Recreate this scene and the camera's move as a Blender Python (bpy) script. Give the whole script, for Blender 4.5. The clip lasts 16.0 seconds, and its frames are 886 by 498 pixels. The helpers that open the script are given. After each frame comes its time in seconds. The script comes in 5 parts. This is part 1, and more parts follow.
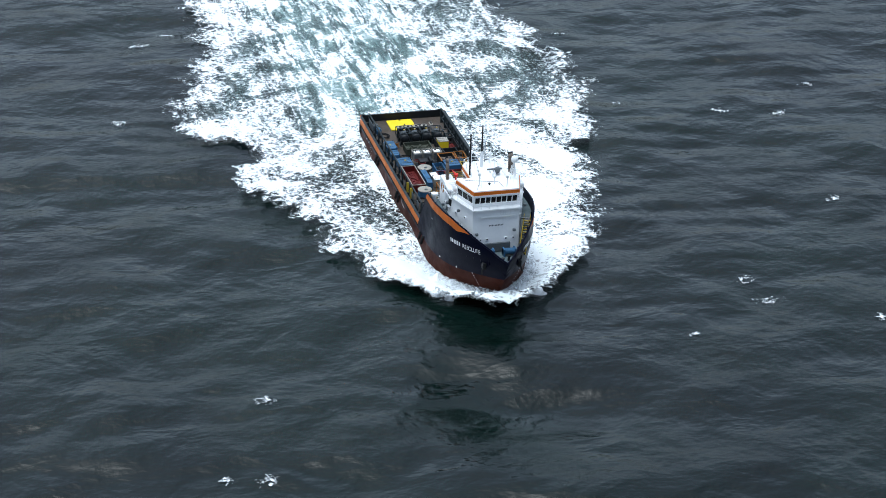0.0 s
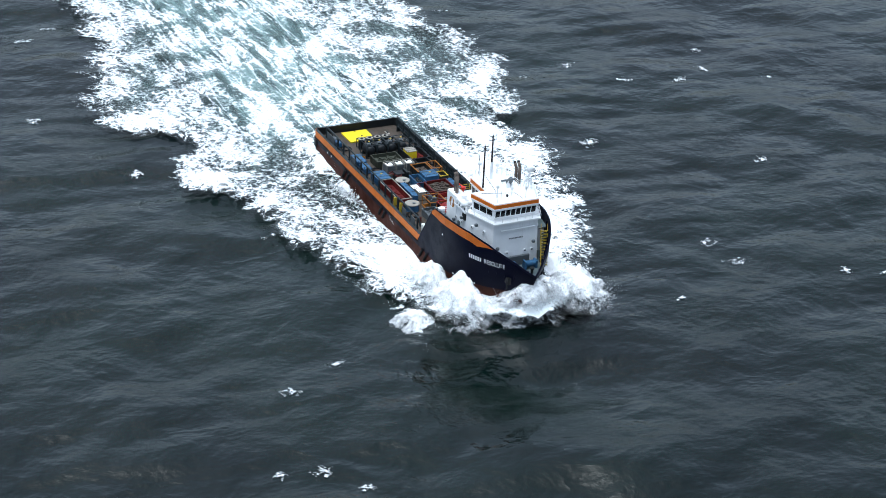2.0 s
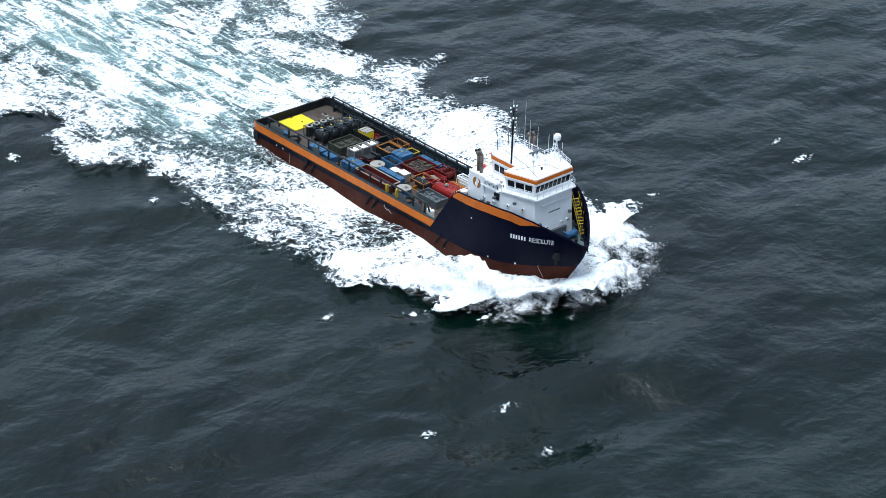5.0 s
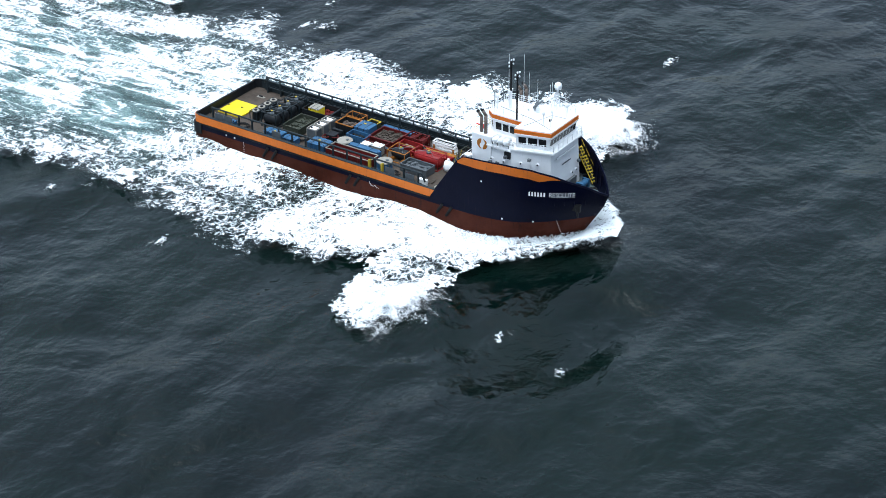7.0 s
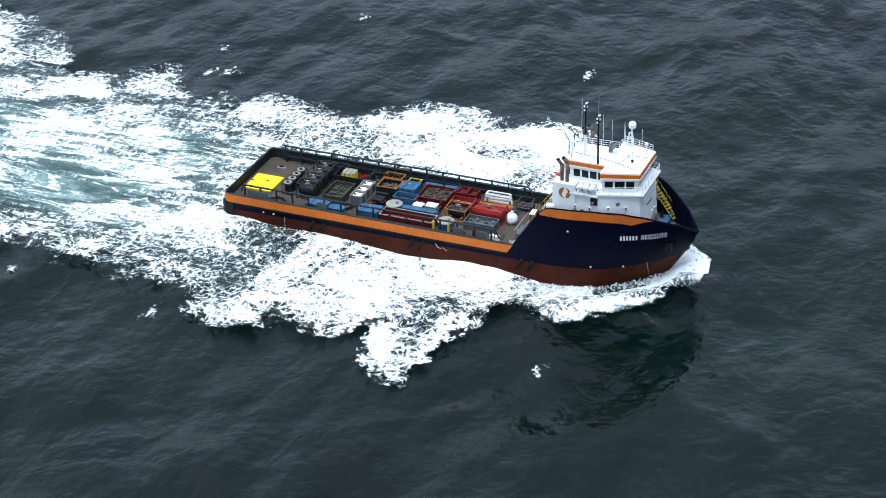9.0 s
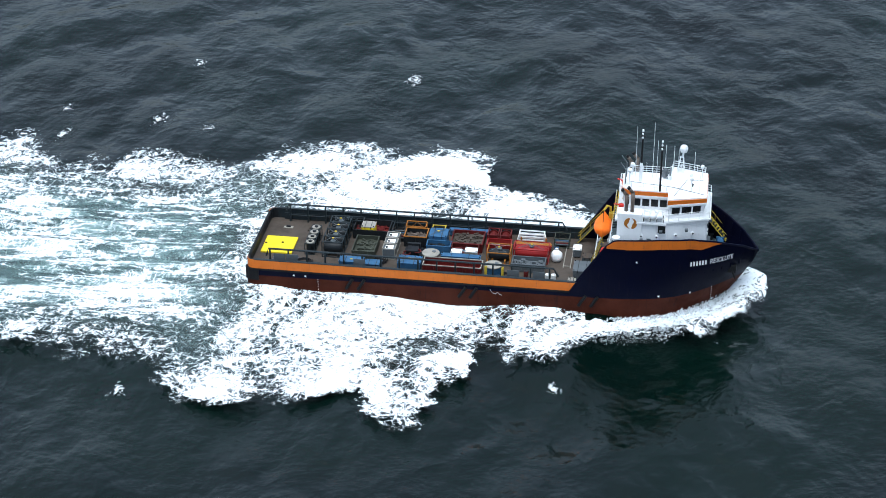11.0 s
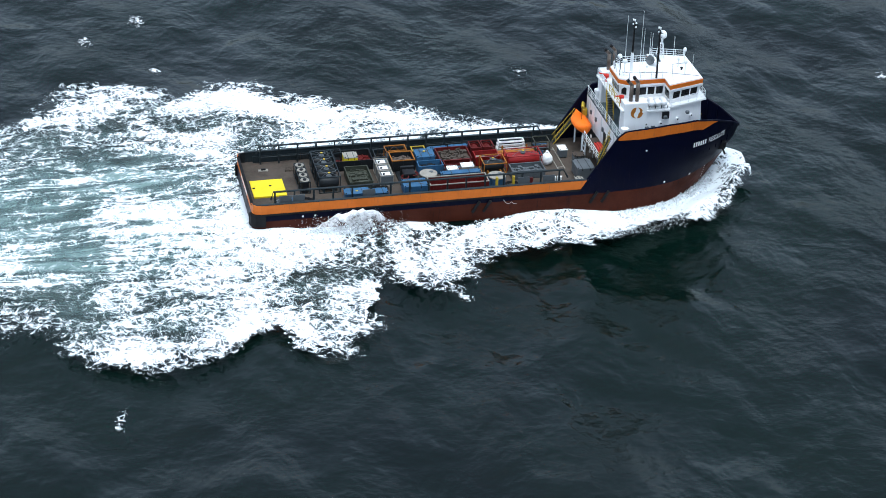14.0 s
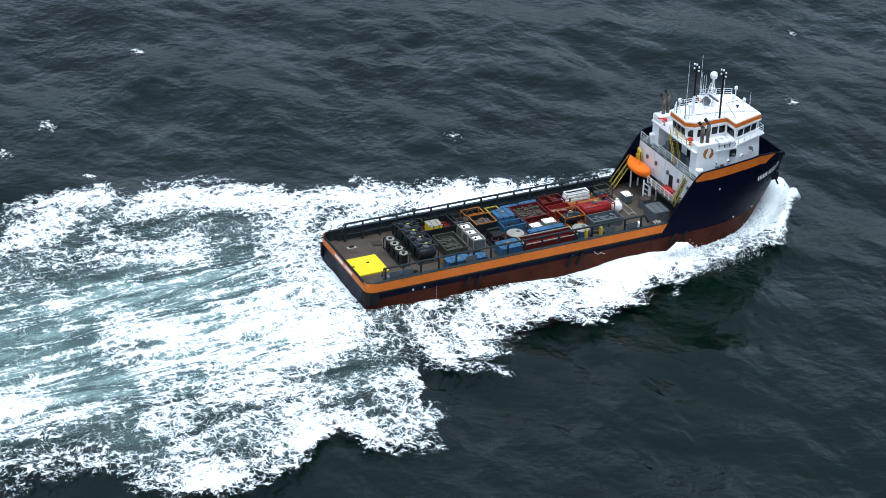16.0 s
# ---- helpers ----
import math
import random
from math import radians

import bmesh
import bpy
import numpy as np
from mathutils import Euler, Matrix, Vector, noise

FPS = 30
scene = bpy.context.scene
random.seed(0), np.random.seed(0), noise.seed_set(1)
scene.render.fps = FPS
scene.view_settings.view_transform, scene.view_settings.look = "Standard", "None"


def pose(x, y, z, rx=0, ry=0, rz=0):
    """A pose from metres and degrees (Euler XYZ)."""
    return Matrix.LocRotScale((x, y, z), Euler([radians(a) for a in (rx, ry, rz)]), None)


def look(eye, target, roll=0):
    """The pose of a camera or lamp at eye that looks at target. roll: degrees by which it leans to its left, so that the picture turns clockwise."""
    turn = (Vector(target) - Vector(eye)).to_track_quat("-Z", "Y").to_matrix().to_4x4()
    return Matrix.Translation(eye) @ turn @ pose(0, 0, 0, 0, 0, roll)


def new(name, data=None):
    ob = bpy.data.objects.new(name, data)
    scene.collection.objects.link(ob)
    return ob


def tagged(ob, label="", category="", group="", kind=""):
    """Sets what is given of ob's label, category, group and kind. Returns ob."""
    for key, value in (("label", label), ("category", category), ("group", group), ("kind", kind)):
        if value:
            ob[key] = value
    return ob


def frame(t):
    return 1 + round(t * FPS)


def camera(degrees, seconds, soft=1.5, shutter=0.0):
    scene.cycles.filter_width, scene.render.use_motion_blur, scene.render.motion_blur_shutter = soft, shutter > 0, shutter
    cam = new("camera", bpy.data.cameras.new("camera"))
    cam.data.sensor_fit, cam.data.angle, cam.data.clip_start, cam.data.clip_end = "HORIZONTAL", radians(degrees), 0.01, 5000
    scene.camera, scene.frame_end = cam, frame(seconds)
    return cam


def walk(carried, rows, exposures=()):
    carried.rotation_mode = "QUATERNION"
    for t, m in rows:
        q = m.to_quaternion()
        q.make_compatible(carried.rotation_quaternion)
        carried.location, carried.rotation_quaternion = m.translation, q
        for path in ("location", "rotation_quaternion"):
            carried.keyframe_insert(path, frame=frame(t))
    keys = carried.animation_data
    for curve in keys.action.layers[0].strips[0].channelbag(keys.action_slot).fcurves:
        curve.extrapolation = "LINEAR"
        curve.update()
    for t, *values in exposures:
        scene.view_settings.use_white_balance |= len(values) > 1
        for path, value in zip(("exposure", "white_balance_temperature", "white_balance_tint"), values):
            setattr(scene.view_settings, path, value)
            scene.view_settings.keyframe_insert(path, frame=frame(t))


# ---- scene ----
# The helicopter: seconds, eye, the point of the sea it looks at, roll.
PATH = [
    (0, (259.67, -77.11, 134.06), (-4.51, -4.20, 0.00), 1.69),
    (0.5, (253.22, -86.66, 131.75), (-3.27, -3.13, 0.00), 2.28),
    (1, (248.58, -97.96, 130.42), (-3.00, -1.67, 0.00), 2.86),
    (1.5, (245.94, -110.07, 131.35), (-1.36, -1.26, 0.00), 3.22),
    (2, (243.59, -121.52, 132.35), (2.93, -2.44, 0.00), 3.11),
    (2.5, (239.49, -131.85, 133.80), (7.23, -5.49, 0.00), 3.00),
    (3, (233.92, -140.85, 133.45), (10.00, -8.37, 0.00), 2.69),
    (3.5, (228.23, -148.72, 134.64), (12.29, -8.51, 0.00), 2.29),
    (4, (220.13, -157.05, 135.57), (16.21, -6.01, 0.00), 2.43),
    (4.2, (217.65, -159.80, 135.42), (17.77, -5.57, 0.00), 2.30),
    (4.7, (210.89, -167.42, 134.88), (21.88, -5.77, 0.00), 1.82),
    (5.2, (203.28, -175.80, 134.11), (26.30, -7.40, 0.00), 1.16),
    (5.7, (194.76, -184.17, 133.09), (30.86, -9.47, 0.00), 0.51),
    (6.3, (183.23, -193.11, 131.49), (36.36, -11.10, 0.00), -0.02),
    (6.5, (179.07, -195.70, 130.86), (38.18, -11.28, 0.00), -0.12),
    (7, (169.70, -201.92, 129.12), (41.27, -13.72, 0.00), -0.21),
    (7.5, (159.83, -207.29, 127.42), (42.80, -16.56, 0.00), -0.36),
    (8, (149.23, -211.03, 127.31), (42.04, -15.80, 0.00), -0.46),
    (8.5, (137.90, -215.07, 128.20), (39.76, -11.73, 0.00), -0.56),
    (9, (126.98, -217.59, 129.97), (36.92, -4.52, 0.00), -0.92),
    (9.2, (122.93, -218.54, 129.94), (36.24, -1.95, 0.00), -1.01),
    (9.7, (111.19, -220.76, 129.62), (35.78, 2.93, 0.00), -1.09),
    (10.2, (97.56, -222.75, 128.95), (36.98, 5.71, 0.00), -0.97),
    (10.7, (83.21, -224.48, 128.01), (39.47, 6.72, 0.00), -0.57),
    (11.3, (66.71, -226.15, 126.60), (43.64, 6.06, 0.00), 0.34),
    (11.5, (61.56, -226.61, 126.08), (45.26, 5.44, 0.00), 0.76),
    (12, (50.03, -226.12, 123.00), (49.78, 1.48, 0.00), 1.47),
    (12.5, (41.08, -226.25, 121.37), (52.32, -4.29, 0.00), 1.70),
    (13, (31.43, -225.14, 119.47), (52.63, -10.64, 0.00), 1.65),
    (13.5, (20.57, -223.02, 118.47), (55.32, -14.47, 0.00), 1.87),
    (14, (7.95, -219.55, 118.37), (58.51, -14.14, 0.00), 2.27),
    (14.5, (-4.21, -215.21, 119.23), (60.45, -9.99, 0.00), 2.15),
    (15, (-13.85, -210.55, 120.17), (60.94, -6.49, 0.00), 1.73),
    (15.5, (-24.02, -205.76, 120.67), (61.80, -2.63, 0.00), 1.26),
    (16, (-34.61, -200.54, 122.65), (64.55, 4.58, 0.00), 1.13),
]
cam = camera(24.665, 16.0, soft=0.9)
walk(cam, [(t, look(e, g, r)) for t, e, g, r in PATH],
     exposures=((0.0, 0.40), (2.0, 0.50), (4.0, 0.57), (7.0, 0.62), (9.0, 0.56), (13.5, 0.48), (16.0, 0.38)))



# ---- how the ship runs: steady way on, with a slight pitch and roll ----
SPEED = 6.1


def ship_pose(t):
    p = 0.35 * math.sin(2 * math.pi * (t + 0.4) / 5.2)
    r = 0.3 * math.sin(2 * math.pi * t / 7.0)
    turn = pose(0, 0, 0, 0, p, 0) @ pose(0, 0, 0, r, 0, 0)
    return Matrix.Translation((SPEED * (t - 8) + 32, 0, 0)) @ turn @ Matrix.Translation((-32, 0, 0))


def water_pose(t):
    return Matrix.Translation((SPEED * (t - 8), 0, 0))


TIMES = [i * 0.5 for i in range(33)]
CARRIED = []          # things that stand on the ship, with their place on it


# ---- sky and light: a bright overcast ----
world = bpy.data.worlds.new("overcast_sky")
scene.world = world
world.use_nodes = True
wt = world.node_tree
wt.nodes.clear()
sky = wt.nodes.new("ShaderNodeTexSky")
sky.sky_type = 'NISHITA'
sky.sun_disc = False
sky.sun_elevation = radians(76)
sky.sun_rotation = radians(232)
sky.air_density = 1.0
sky.dust_density = 4.0
hs = wt.nodes.new("ShaderNodeHueSaturation")
hs.inputs["Saturation"].default_value = 0.5
bg = wt.nodes.new("ShaderNodeBackground")
bg.inputs["Strength"].default_value = 0.15
wo = wt.nodes.new("ShaderNodeOutputWorld")
wt.links.new(sky.outputs[0], hs.inputs["Color"])
wt.links.new(hs.outputs[0], bg.inputs[0])
wt.links.new(bg.outputs[0], wo.inputs[0])
sun = new("sun", bpy.data.lights.new("sun", 'SUN'))
sun.data.energy = 1.4
sun.data.angle = radians(25)
sun.data.color = (1.0, 0.98, 0.95)
sun.matrix_world = look((11, -18, 85), (0, 0, 0))
scene.view_settings.exposure = 0.42
scene.view_settings.use_white_balance = True
scene.view_settings.white_balance_temperature = 5600
scene.view_settings.white_balance_tint = 3


# ---- node shorthand ----
class Nodes:
    """Builds a material's nodes from short calls."""

    def __init__(self, name):
        self.mat = bpy.data.materials.new(name)
        self.mat.use_nodes = True
        self.t = self.mat.node_tree
        self.t.nodes.clear()
        self.out = self.t.nodes.new("ShaderNodeOutputMaterial")

    def node(self, kind, **props):
        n = self.t.nodes.new(kind)
        for k, v in props.items():
            setattr(n, k, v)
        return n

    def put(self, socket, value):
        if isinstance(value, bpy.types.NodeSocket):
            self.t.links.new(value, socket)
        elif isinstance(value, (tuple, list)) and len(value) == 3 and socket.type == 'RGBA':
            socket.default_value = (*value, 1)
        else:
            socket.default_value = value

    def math(self, op, a, b=0.0, c=0.0, clamp=False):
        n = self.node("ShaderNodeMath", operation=op, use_clamp=clamp)
        self.put(n.inputs[0], a), self.put(n.inputs[1], b), self.put(n.inputs[2], c)
        return n.outputs[0]

    def vmath(self, op, a, b=(0, 0, 0)):
        n = self.node("ShaderNodeVectorMath", operation=op)
        self.put(n.inputs[0], a), self.put(n.inputs[1], b)
        return n.outputs[0]

    def noise(self, vec, scale, detail=3.0, rough=0.5, kind='FBM', distort=0.0):
        n = self.node("ShaderNodeTexNoise", noise_type=kind)
        n.normalize = True
        self.put(n.inputs["Vector"], vec)
        self.put(n.inputs["Scale"], scale)
        n.inputs["Detail"].default_value = detail
        n.inputs["Roughness"].default_value = rough
        n.inputs["Distortion"].default_value = distort
        return n.outputs[0]

    def ramp(self, fac, *stops):
        n = self.node("ShaderNodeValToRGB")
        self.put(n.inputs[0], fac)
        el = n.color_ramp.elements
        while len(el) < len(stops):
            el.new(0.5)
        for e, (p, c) in zip(el, stops):
            e.position = p
            e.color = (c, c, c, 1) if isinstance(c, (int, float)) else (*c, 1)
        return n.outputs[0]

    def step(self, v, a, b, lo=0.0, hi=1.0):
        n = self.node("ShaderNodeMapRange", interpolation_type='SMOOTHSTEP')
        self.put(n.inputs["Value"], v)
        self.put(n.inputs["From Min"], a), self.put(n.inputs["From Max"], b)
        self.put(n.inputs["To Min"], lo), self.put(n.inputs["To Max"], hi)
        return n.outputs[0]

    def mix(self, fac, a, b):
        n = self.node("ShaderNodeMix", data_type='RGBA')
        self.put(n.inputs[0], fac), self.put(n.inputs[6], a), self.put(n.inputs[7], b)
        return n.outputs[2]

    def curve(self, v, x0, x1, y1, points):
        """A smooth curve through points (x, y), x within x0..x1 and y within 0..y1."""
        m = self.node("ShaderNodeMapRange")
        self.put(m.inputs["Value"], v)
        m.inputs["From Min"].default_value, m.inputs["From Max"].default_value = x0, x1
        n = self.node("ShaderNodeFloatCurve")
        self.t.links.new(m.outputs[0], n.inputs[1])
        cu = n.mapping.curves[0]
        pts = [((x - x0) / (x1 - x0), y / y1) for x, y in points]
        cu.points[0].location, cu.points[1].location = pts[0], pts[-1]
        for p in pts[1:-1]:
            cu.points.new(*p)
        n.mapping.update()
        return self.math('MULTIPLY', n.outputs[0], y1)

    def bump(self, height, strength=0.3, distance=0.1, normal=None):
        n = self.node("ShaderNodeBump")
        self.put(n.inputs["Height"], height)
        n.inputs["Strength"].default_value, n.inputs["Distance"].default_value = strength, distance
        if normal:
            self.put(n.inputs["Normal"], normal)
        return n.outputs[0]

    def bsdf(self, color, rough=0.5, metal=0.0, normal=None, **extra):
        n = self.node("ShaderNodeBsdfPrincipled")
        self.put(n.inputs["Base Color"], color), self.put(n.inputs["Roughness"], rough), self.put(n.inputs["Metallic"], metal)
        if normal:
            self.put(n.inputs["Normal"], normal)
        for k, v in extra.items():
            self.put(n.inputs[k.replace("_", " ")], v)
        return n.outputs[0]

    def done(self, shader):
        self.t.links.new(shader, self.out.inputs[0])
        return self.mat

    def local(self):
        return self.node("ShaderNodeTexCoord").outputs["Object"]

    def place(self):
        return self.node("ShaderNodeNewGeometry").outputs["Position"]


def paint(name, color, rough=0.45, wear=0.35, worn=(0.16, 0.09, 0.05), metal=0.0, scale=1.0, rust=0.0, gloss=0.22):
    """Painted or bare steel: two scales of stain, streaks of rust that run down, a fine relief."""
    n = Nodes(name)
    p = n.local()
    big = n.noise(p, 0.6 * scale, 4, 0.6)
    fine = n.noise(p, 7 * scale, 5, 0.65)
    streak = n.noise(n.vmath('MULTIPLY', p, (2.6, 2.6, 0.3)), 1.6 * scale, 4, 0.6)
    c = n.mix(n.math('MULTIPLY', n.step(big, 0.35, 0.75), wear), color, tuple(0.55 * v for v in color))
    c = n.mix(n.math('MULTIPLY', n.step(fine, 0.45, 0.8), wear * 0.6), c, tuple(min(1, 1.3 * v + 0.003) for v in color))
    if rust:
        m = n.math('MULTIPLY', n.step(streak, 0.56, 0.72), n.step(fine, 0.35, 0.6))
        c = n.mix(n.math('MULTIPLY', m, rust), c, worn)
    r = n.step(big, 0.3, 0.8, rough * 0.8, min(1, rough * 1.3))
    return n.done(n.bsdf(c, r, metal, n.bump(fine, 0.25, 0.02), Specular_IOR_Level=gloss))


MAT = {
    "navy": paint("navy_hull_paint", (0.0016, 0.0024, 0.012), 0.42, 0.4, rust=0.05, gloss=0.06),
    "red": paint("red_antifouling_paint", (0.052, 0.012, 0.0055), 0.6, 0.75, (0.010, 0.006, 0.007), rust=0.8, scale=0.7, gloss=0.08),
    "orange": paint("orange_stripe_paint", (0.56, 0.14, 0.012), 0.5, 0.3, (0.10, 0.06, 0.04), rust=0.55),
    "white": paint("white_ship_paint", (0.80, 0.81, 0.82), 0.4, 0.12, rust=0.12),
    "roof": paint("white_roof_paint", (0.82, 0.83, 0.83), 0.55, 0.12),
    "deck": paint("brown_worn_deck", (0.072, 0.057, 0.045), 0.75, 0.7, (0.10, 0.05, 0.03), rust=0.6, scale=0.6),
    "foredeck": paint("grey_green_deck_paint", (0.10, 0.13, 0.14), 0.7, 0.5, rust=0.2),
    "steel": paint("dark_green_grey_steel", (0.019, 0.027, 0.031), 0.55, 0.5, rust=0.4),
    "black": paint("black_rubber", (0.006, 0.006, 0.007), 0.8, 0.4),
    "yellow": paint("yellow_deck_paint", (0.78, 0.60, 0.015), 0.55, 0.15, rust=0.15),
    "blue": paint("blue_container_paint", (0.042, 0.115, 0.22), 0.55, 0.6, rust=0.45),
    "crimson": paint("dark_red_container_paint", (0.11, 0.012, 0.011), 0.5, 0.6, rust=0.35),
    "bright_red": paint("bright_red_machine_paint", (0.24, 0.014, 0.014), 0.4, 0.45, (0.05, 0.01, 0.01), rust=0.3),
    "ochre": paint("ochre_orange_frame_paint", (0.34, 0.13, 0.02), 0.55, 0.4, rust=0.3),
    "grey": paint("grey_galvanised_steel", (0.13, 0.145, 0.155), 0.45, 0.4, metal=0.3, rust=0.2),
    "charcoal": paint("charcoal_tank_steel", (0.013, 0.015, 0.017), 0.5, 0.5),
    "beige": paint("pale_beige_lid", (0.30, 0.28, 0.24), 0.6, 0.6, rust=0.35),
    "boat": paint("orange_boat_cover", (0.85, 0.17, 0.01), 0.45, 0.15),
    "funnel": paint("brown_scorched_steel", (0.16, 0.13, 0.11), 0.45, 0.6, metal=0.5, rust=0.3),
    "lamp_red": paint("signal_red_paint", (0.55, 0.03, 0.02), 0.4, 0.2),
    "mastblack": paint("black_mast_paint", (0.008, 0.008, 0.009), 0.5, 0.3),
    "olive": paint("olive_green_frame_paint", (0.05, 0.055, 0.04), 0.6, 0.5, rust=0.3),
    "ladder": paint("yellow_ladder_paint", (0.46, 0.33, 0.03), 0.55, 0.3, rust=0.3),
    "letter": paint("white_lettering", (0.82, 0.82, 0.80), 0.5, 0.1),
    "smudge": paint("grey_lettering", (0.12, 0.13, 0.15), 0.5, 0.1),
}


def glass_dark():
    n = Nodes("dark_window_glass")
    return n.done(n.bsdf(n.mix(n.noise(n.local(), 0.8), (0.004, 0.005, 0.006), (0.010, 0.012, 0.014)), 0.08, Specular_IOR_Level=0.25))


MAT["glass"] = glass_dark()


# ---- mesh helpers ----
def box(bm, x0, x1, y0, y1, z0, z1, bevel=0.0):
    vs = [bm.verts.new(c) for c in ((x0, y0, z0), (x1, y0, z0), (x1, y1, z0), (x0, y1, z0), (x0, y0, z1), (x1, y0, z1), (x1, y1, z1), (x0, y1, z1))]
    fs = [bm.faces.new([vs[i] for i in q]) for q in ((3, 2, 1, 0), (4, 5, 6, 7), (0, 1, 5, 4), (1, 2, 6, 5), (2, 3, 7, 6), (3, 0, 4, 7))]
    if bevel:
        es = {e for f in fs for e in f.edges}
        bmesh.ops.bevel(bm, geom=list(es), offset=bevel, segments=2, affect='EDGES', profile=0.6)
    return bm


def rod(bm, a, b, r, n=8, r2=None):
    a, b = Vector(a), Vector(b)
    z = (b - a).normalized()
    x = z.orthogonal().normalized()
    y = z.cross(x)
    r2 = r if r2 is None else r2
    lo, hi = [], []
    for i in range(n):
        c, s = math.cos(2 * math.pi * i / n), math.sin(2 * math.pi * i / n)
        lo.append(bm.verts.new(a + (x * c + y * s) * r))
        hi.append(bm.verts.new(b + (x * c + y * s) * r2))
    for i in range(n):
        j = (i + 1) % n
        bm.faces.new((lo[i], lo[j], hi[j], hi[i]))
    bm.faces.new(lo[::-1]), bm.faces.new(hi)
    return bm


def prism(bm, pts, z0, z1, top=None):
    """An upright prism over the outline pts (counter-clockwise); top: the outline of its upper face, if it leans."""
    top = top or pts
    lo = [bm.verts.new((x, y, z0)) for x, y in pts]
    hi = [bm.verts.new((x, y, z1)) for x, y in top]
    n = len(pts)
    for i in range(n):
        j = (i + 1) % n
        bm.faces.new((lo[i], lo[j], hi[j], hi[i]))
    bm.faces.new(lo[::-1]), bm.faces.new(hi)
    return bm


def lathe(bm, profile, n=20, at=(0, 0, 0)):
    """A turned body from (radius, z) pairs."""
    rings = []
    for r, z in profile:
        rings.append([bm.verts.new((at[0] + r * math.cos(2 * math.pi * i / n), at[1] + r * math.sin(2 * math.pi * i / n), at[2] + z)) for i in range(n)])
    for a, b in zip(rings, rings[1:]):
        for i in range(n):
            j = (i + 1) % n
            bm.faces.new((a[i], a[j], b[j], b[i]))
    bm.faces.new(rings[0][::-1]), bm.faces.new(rings[-1])
    return bm


def mesh_of(name, bm, material, smooth=False):
    bmesh.ops.recalc_face_normals(bm, faces=bm.faces[:])
    me = bpy.data.meshes.new(name)
    bm.to_mesh(me)
    bm.free()
    me.materials.append(MAT[material] if isinstance(material, str) else material)
    if smooth:
        for p in me.polygons:
            p.use_smooth = True
    return me


def part(name, bm, material, parent, label="", smooth=False, m=None):
    ob = new(name, mesh_of(name, bm, material, smooth))
    ob.parent = parent
    if m is not None:
        ob.matrix_basis = m
    if label:
        ob["label"] = label
    return ob


def again(ob, m, parent=None):
    """Another part on the same mesh."""
    o = new(ob.name.split(".")[0], ob.data)
    o.parent = parent or ob.parent
    o.matrix_basis = m
    if "label" in ob:
        o["label"] = ob["label"]
    return o


def thing(name, label, category, group="", carried=None):
    """An Empty that holds a thing's parts. carried: its place on the ship."""
    ob = tagged(new(name), label, category, group)
    ob.empty_display_size = 0.2
    if carried is not None:
        CARRIED.append((ob, carried))
        ob.matrix_basis = ship_pose(0) @ carried
    return ob


def M():
    return bmesh.new()


# ---- the sea ----
def sea_material():
    n = Nodes("grey_green_sea_water")
    p = n.place()
    a = n.noise(n.vmath('MULTIPLY', p, (1.0, 0.8, 1.0)), 0.055, 2, 0.5, distort=0.3)
    b = n.noise(n.vmath('MULTIPLY', p, (1.0, 0.8, 1.0)), 0.20, 3, 0.5, distort=0.2)
    crest = n.math('ABSOLUTE', n.math('SUBTRACT', n.noise(n.vmath('MULTIPLY', p, (1.0, 0.7, 1.0)), 0.13, 4, 0.5, distort=0.3), 0.5))
    c = n.noise(p, 0.8, 6, 0.62, distort=0.15)
    h = n.math('ADD', n.math('MULTIPLY', a, 2.2), n.math('MULTIPLY', b, 0.60))
    h = n.math('SUBTRACT', h, n.math('MULTIPLY', crest, 0.7))
    gust = n.noise(p, 0.06, 4, 0.6)
    h = n.math('ADD', h, n.math('MULTIPLY', c, n.step(gust, 0.36, 0.64, 0.03, 0.18)))
    drift = n.noise(p, 0.016, 4, 0.6)
    col = n.mix(n.step(drift, 0.38, 0.62), (0.0006, 0.0032, 0.0031), (0.0010, 0.0060, 0.0042))
    return n.done(n.bsdf(col, 0.09, 0.0, n.bump(h, 1.0, 1.0), IOR=1.333))


MAT["sea"] = sea_material()


def grid_mesh(name, xs, ys, height, material):
    xs, ys = np.asarray(xs), np.asarray(ys)
    gx, gy = np.meshgrid(xs, ys, indexing="ij")
    co = np.stack([gx, gy, height(gx, gy)], -1).reshape(-1, 3)
    nx, ny = len(xs), len(ys)
    i, j = np.meshgrid(np.arange(nx - 1), np.arange(ny - 1), indexing="ij")
    k = (i * ny + j).ravel()
    faces = np.stack([k, k + ny, k + ny + 1, k + 1], -1)
    me = bpy.data.meshes.new(name)
    me.from_pydata(co.tolist(), [], faces.tolist())
    me.materials.append(MAT[material])
    me.polygons.foreach_set("use_smooth", [True] * len(me.polygons))
    return me


RNG = np.random.default_rng(7)
WAVES = [(0.05 * l ** 0.55, 2 * math.pi / l, a, ph) for l, a, ph in
         zip(RNG.uniform(6, 46, 34), RNG.normal(math.pi, 0.75, 34), RNG.uniform(0, 6.28, 34))]


def sea_height(x, y):
    z = np.zeros_like(x, dtype=float)
    for amp, k, a, ph in WAVES:
        th = k * (x * math.cos(a) + y * math.sin(a)) + ph
        z += amp * (np.sin(th) + 0.25 * np.sin(2 * th + 0.6))
    fade = np.clip(1.6 - np.hypot(x - 15, y) / 250, 0, 1)
    return z * 0.24 * fade - 1.25


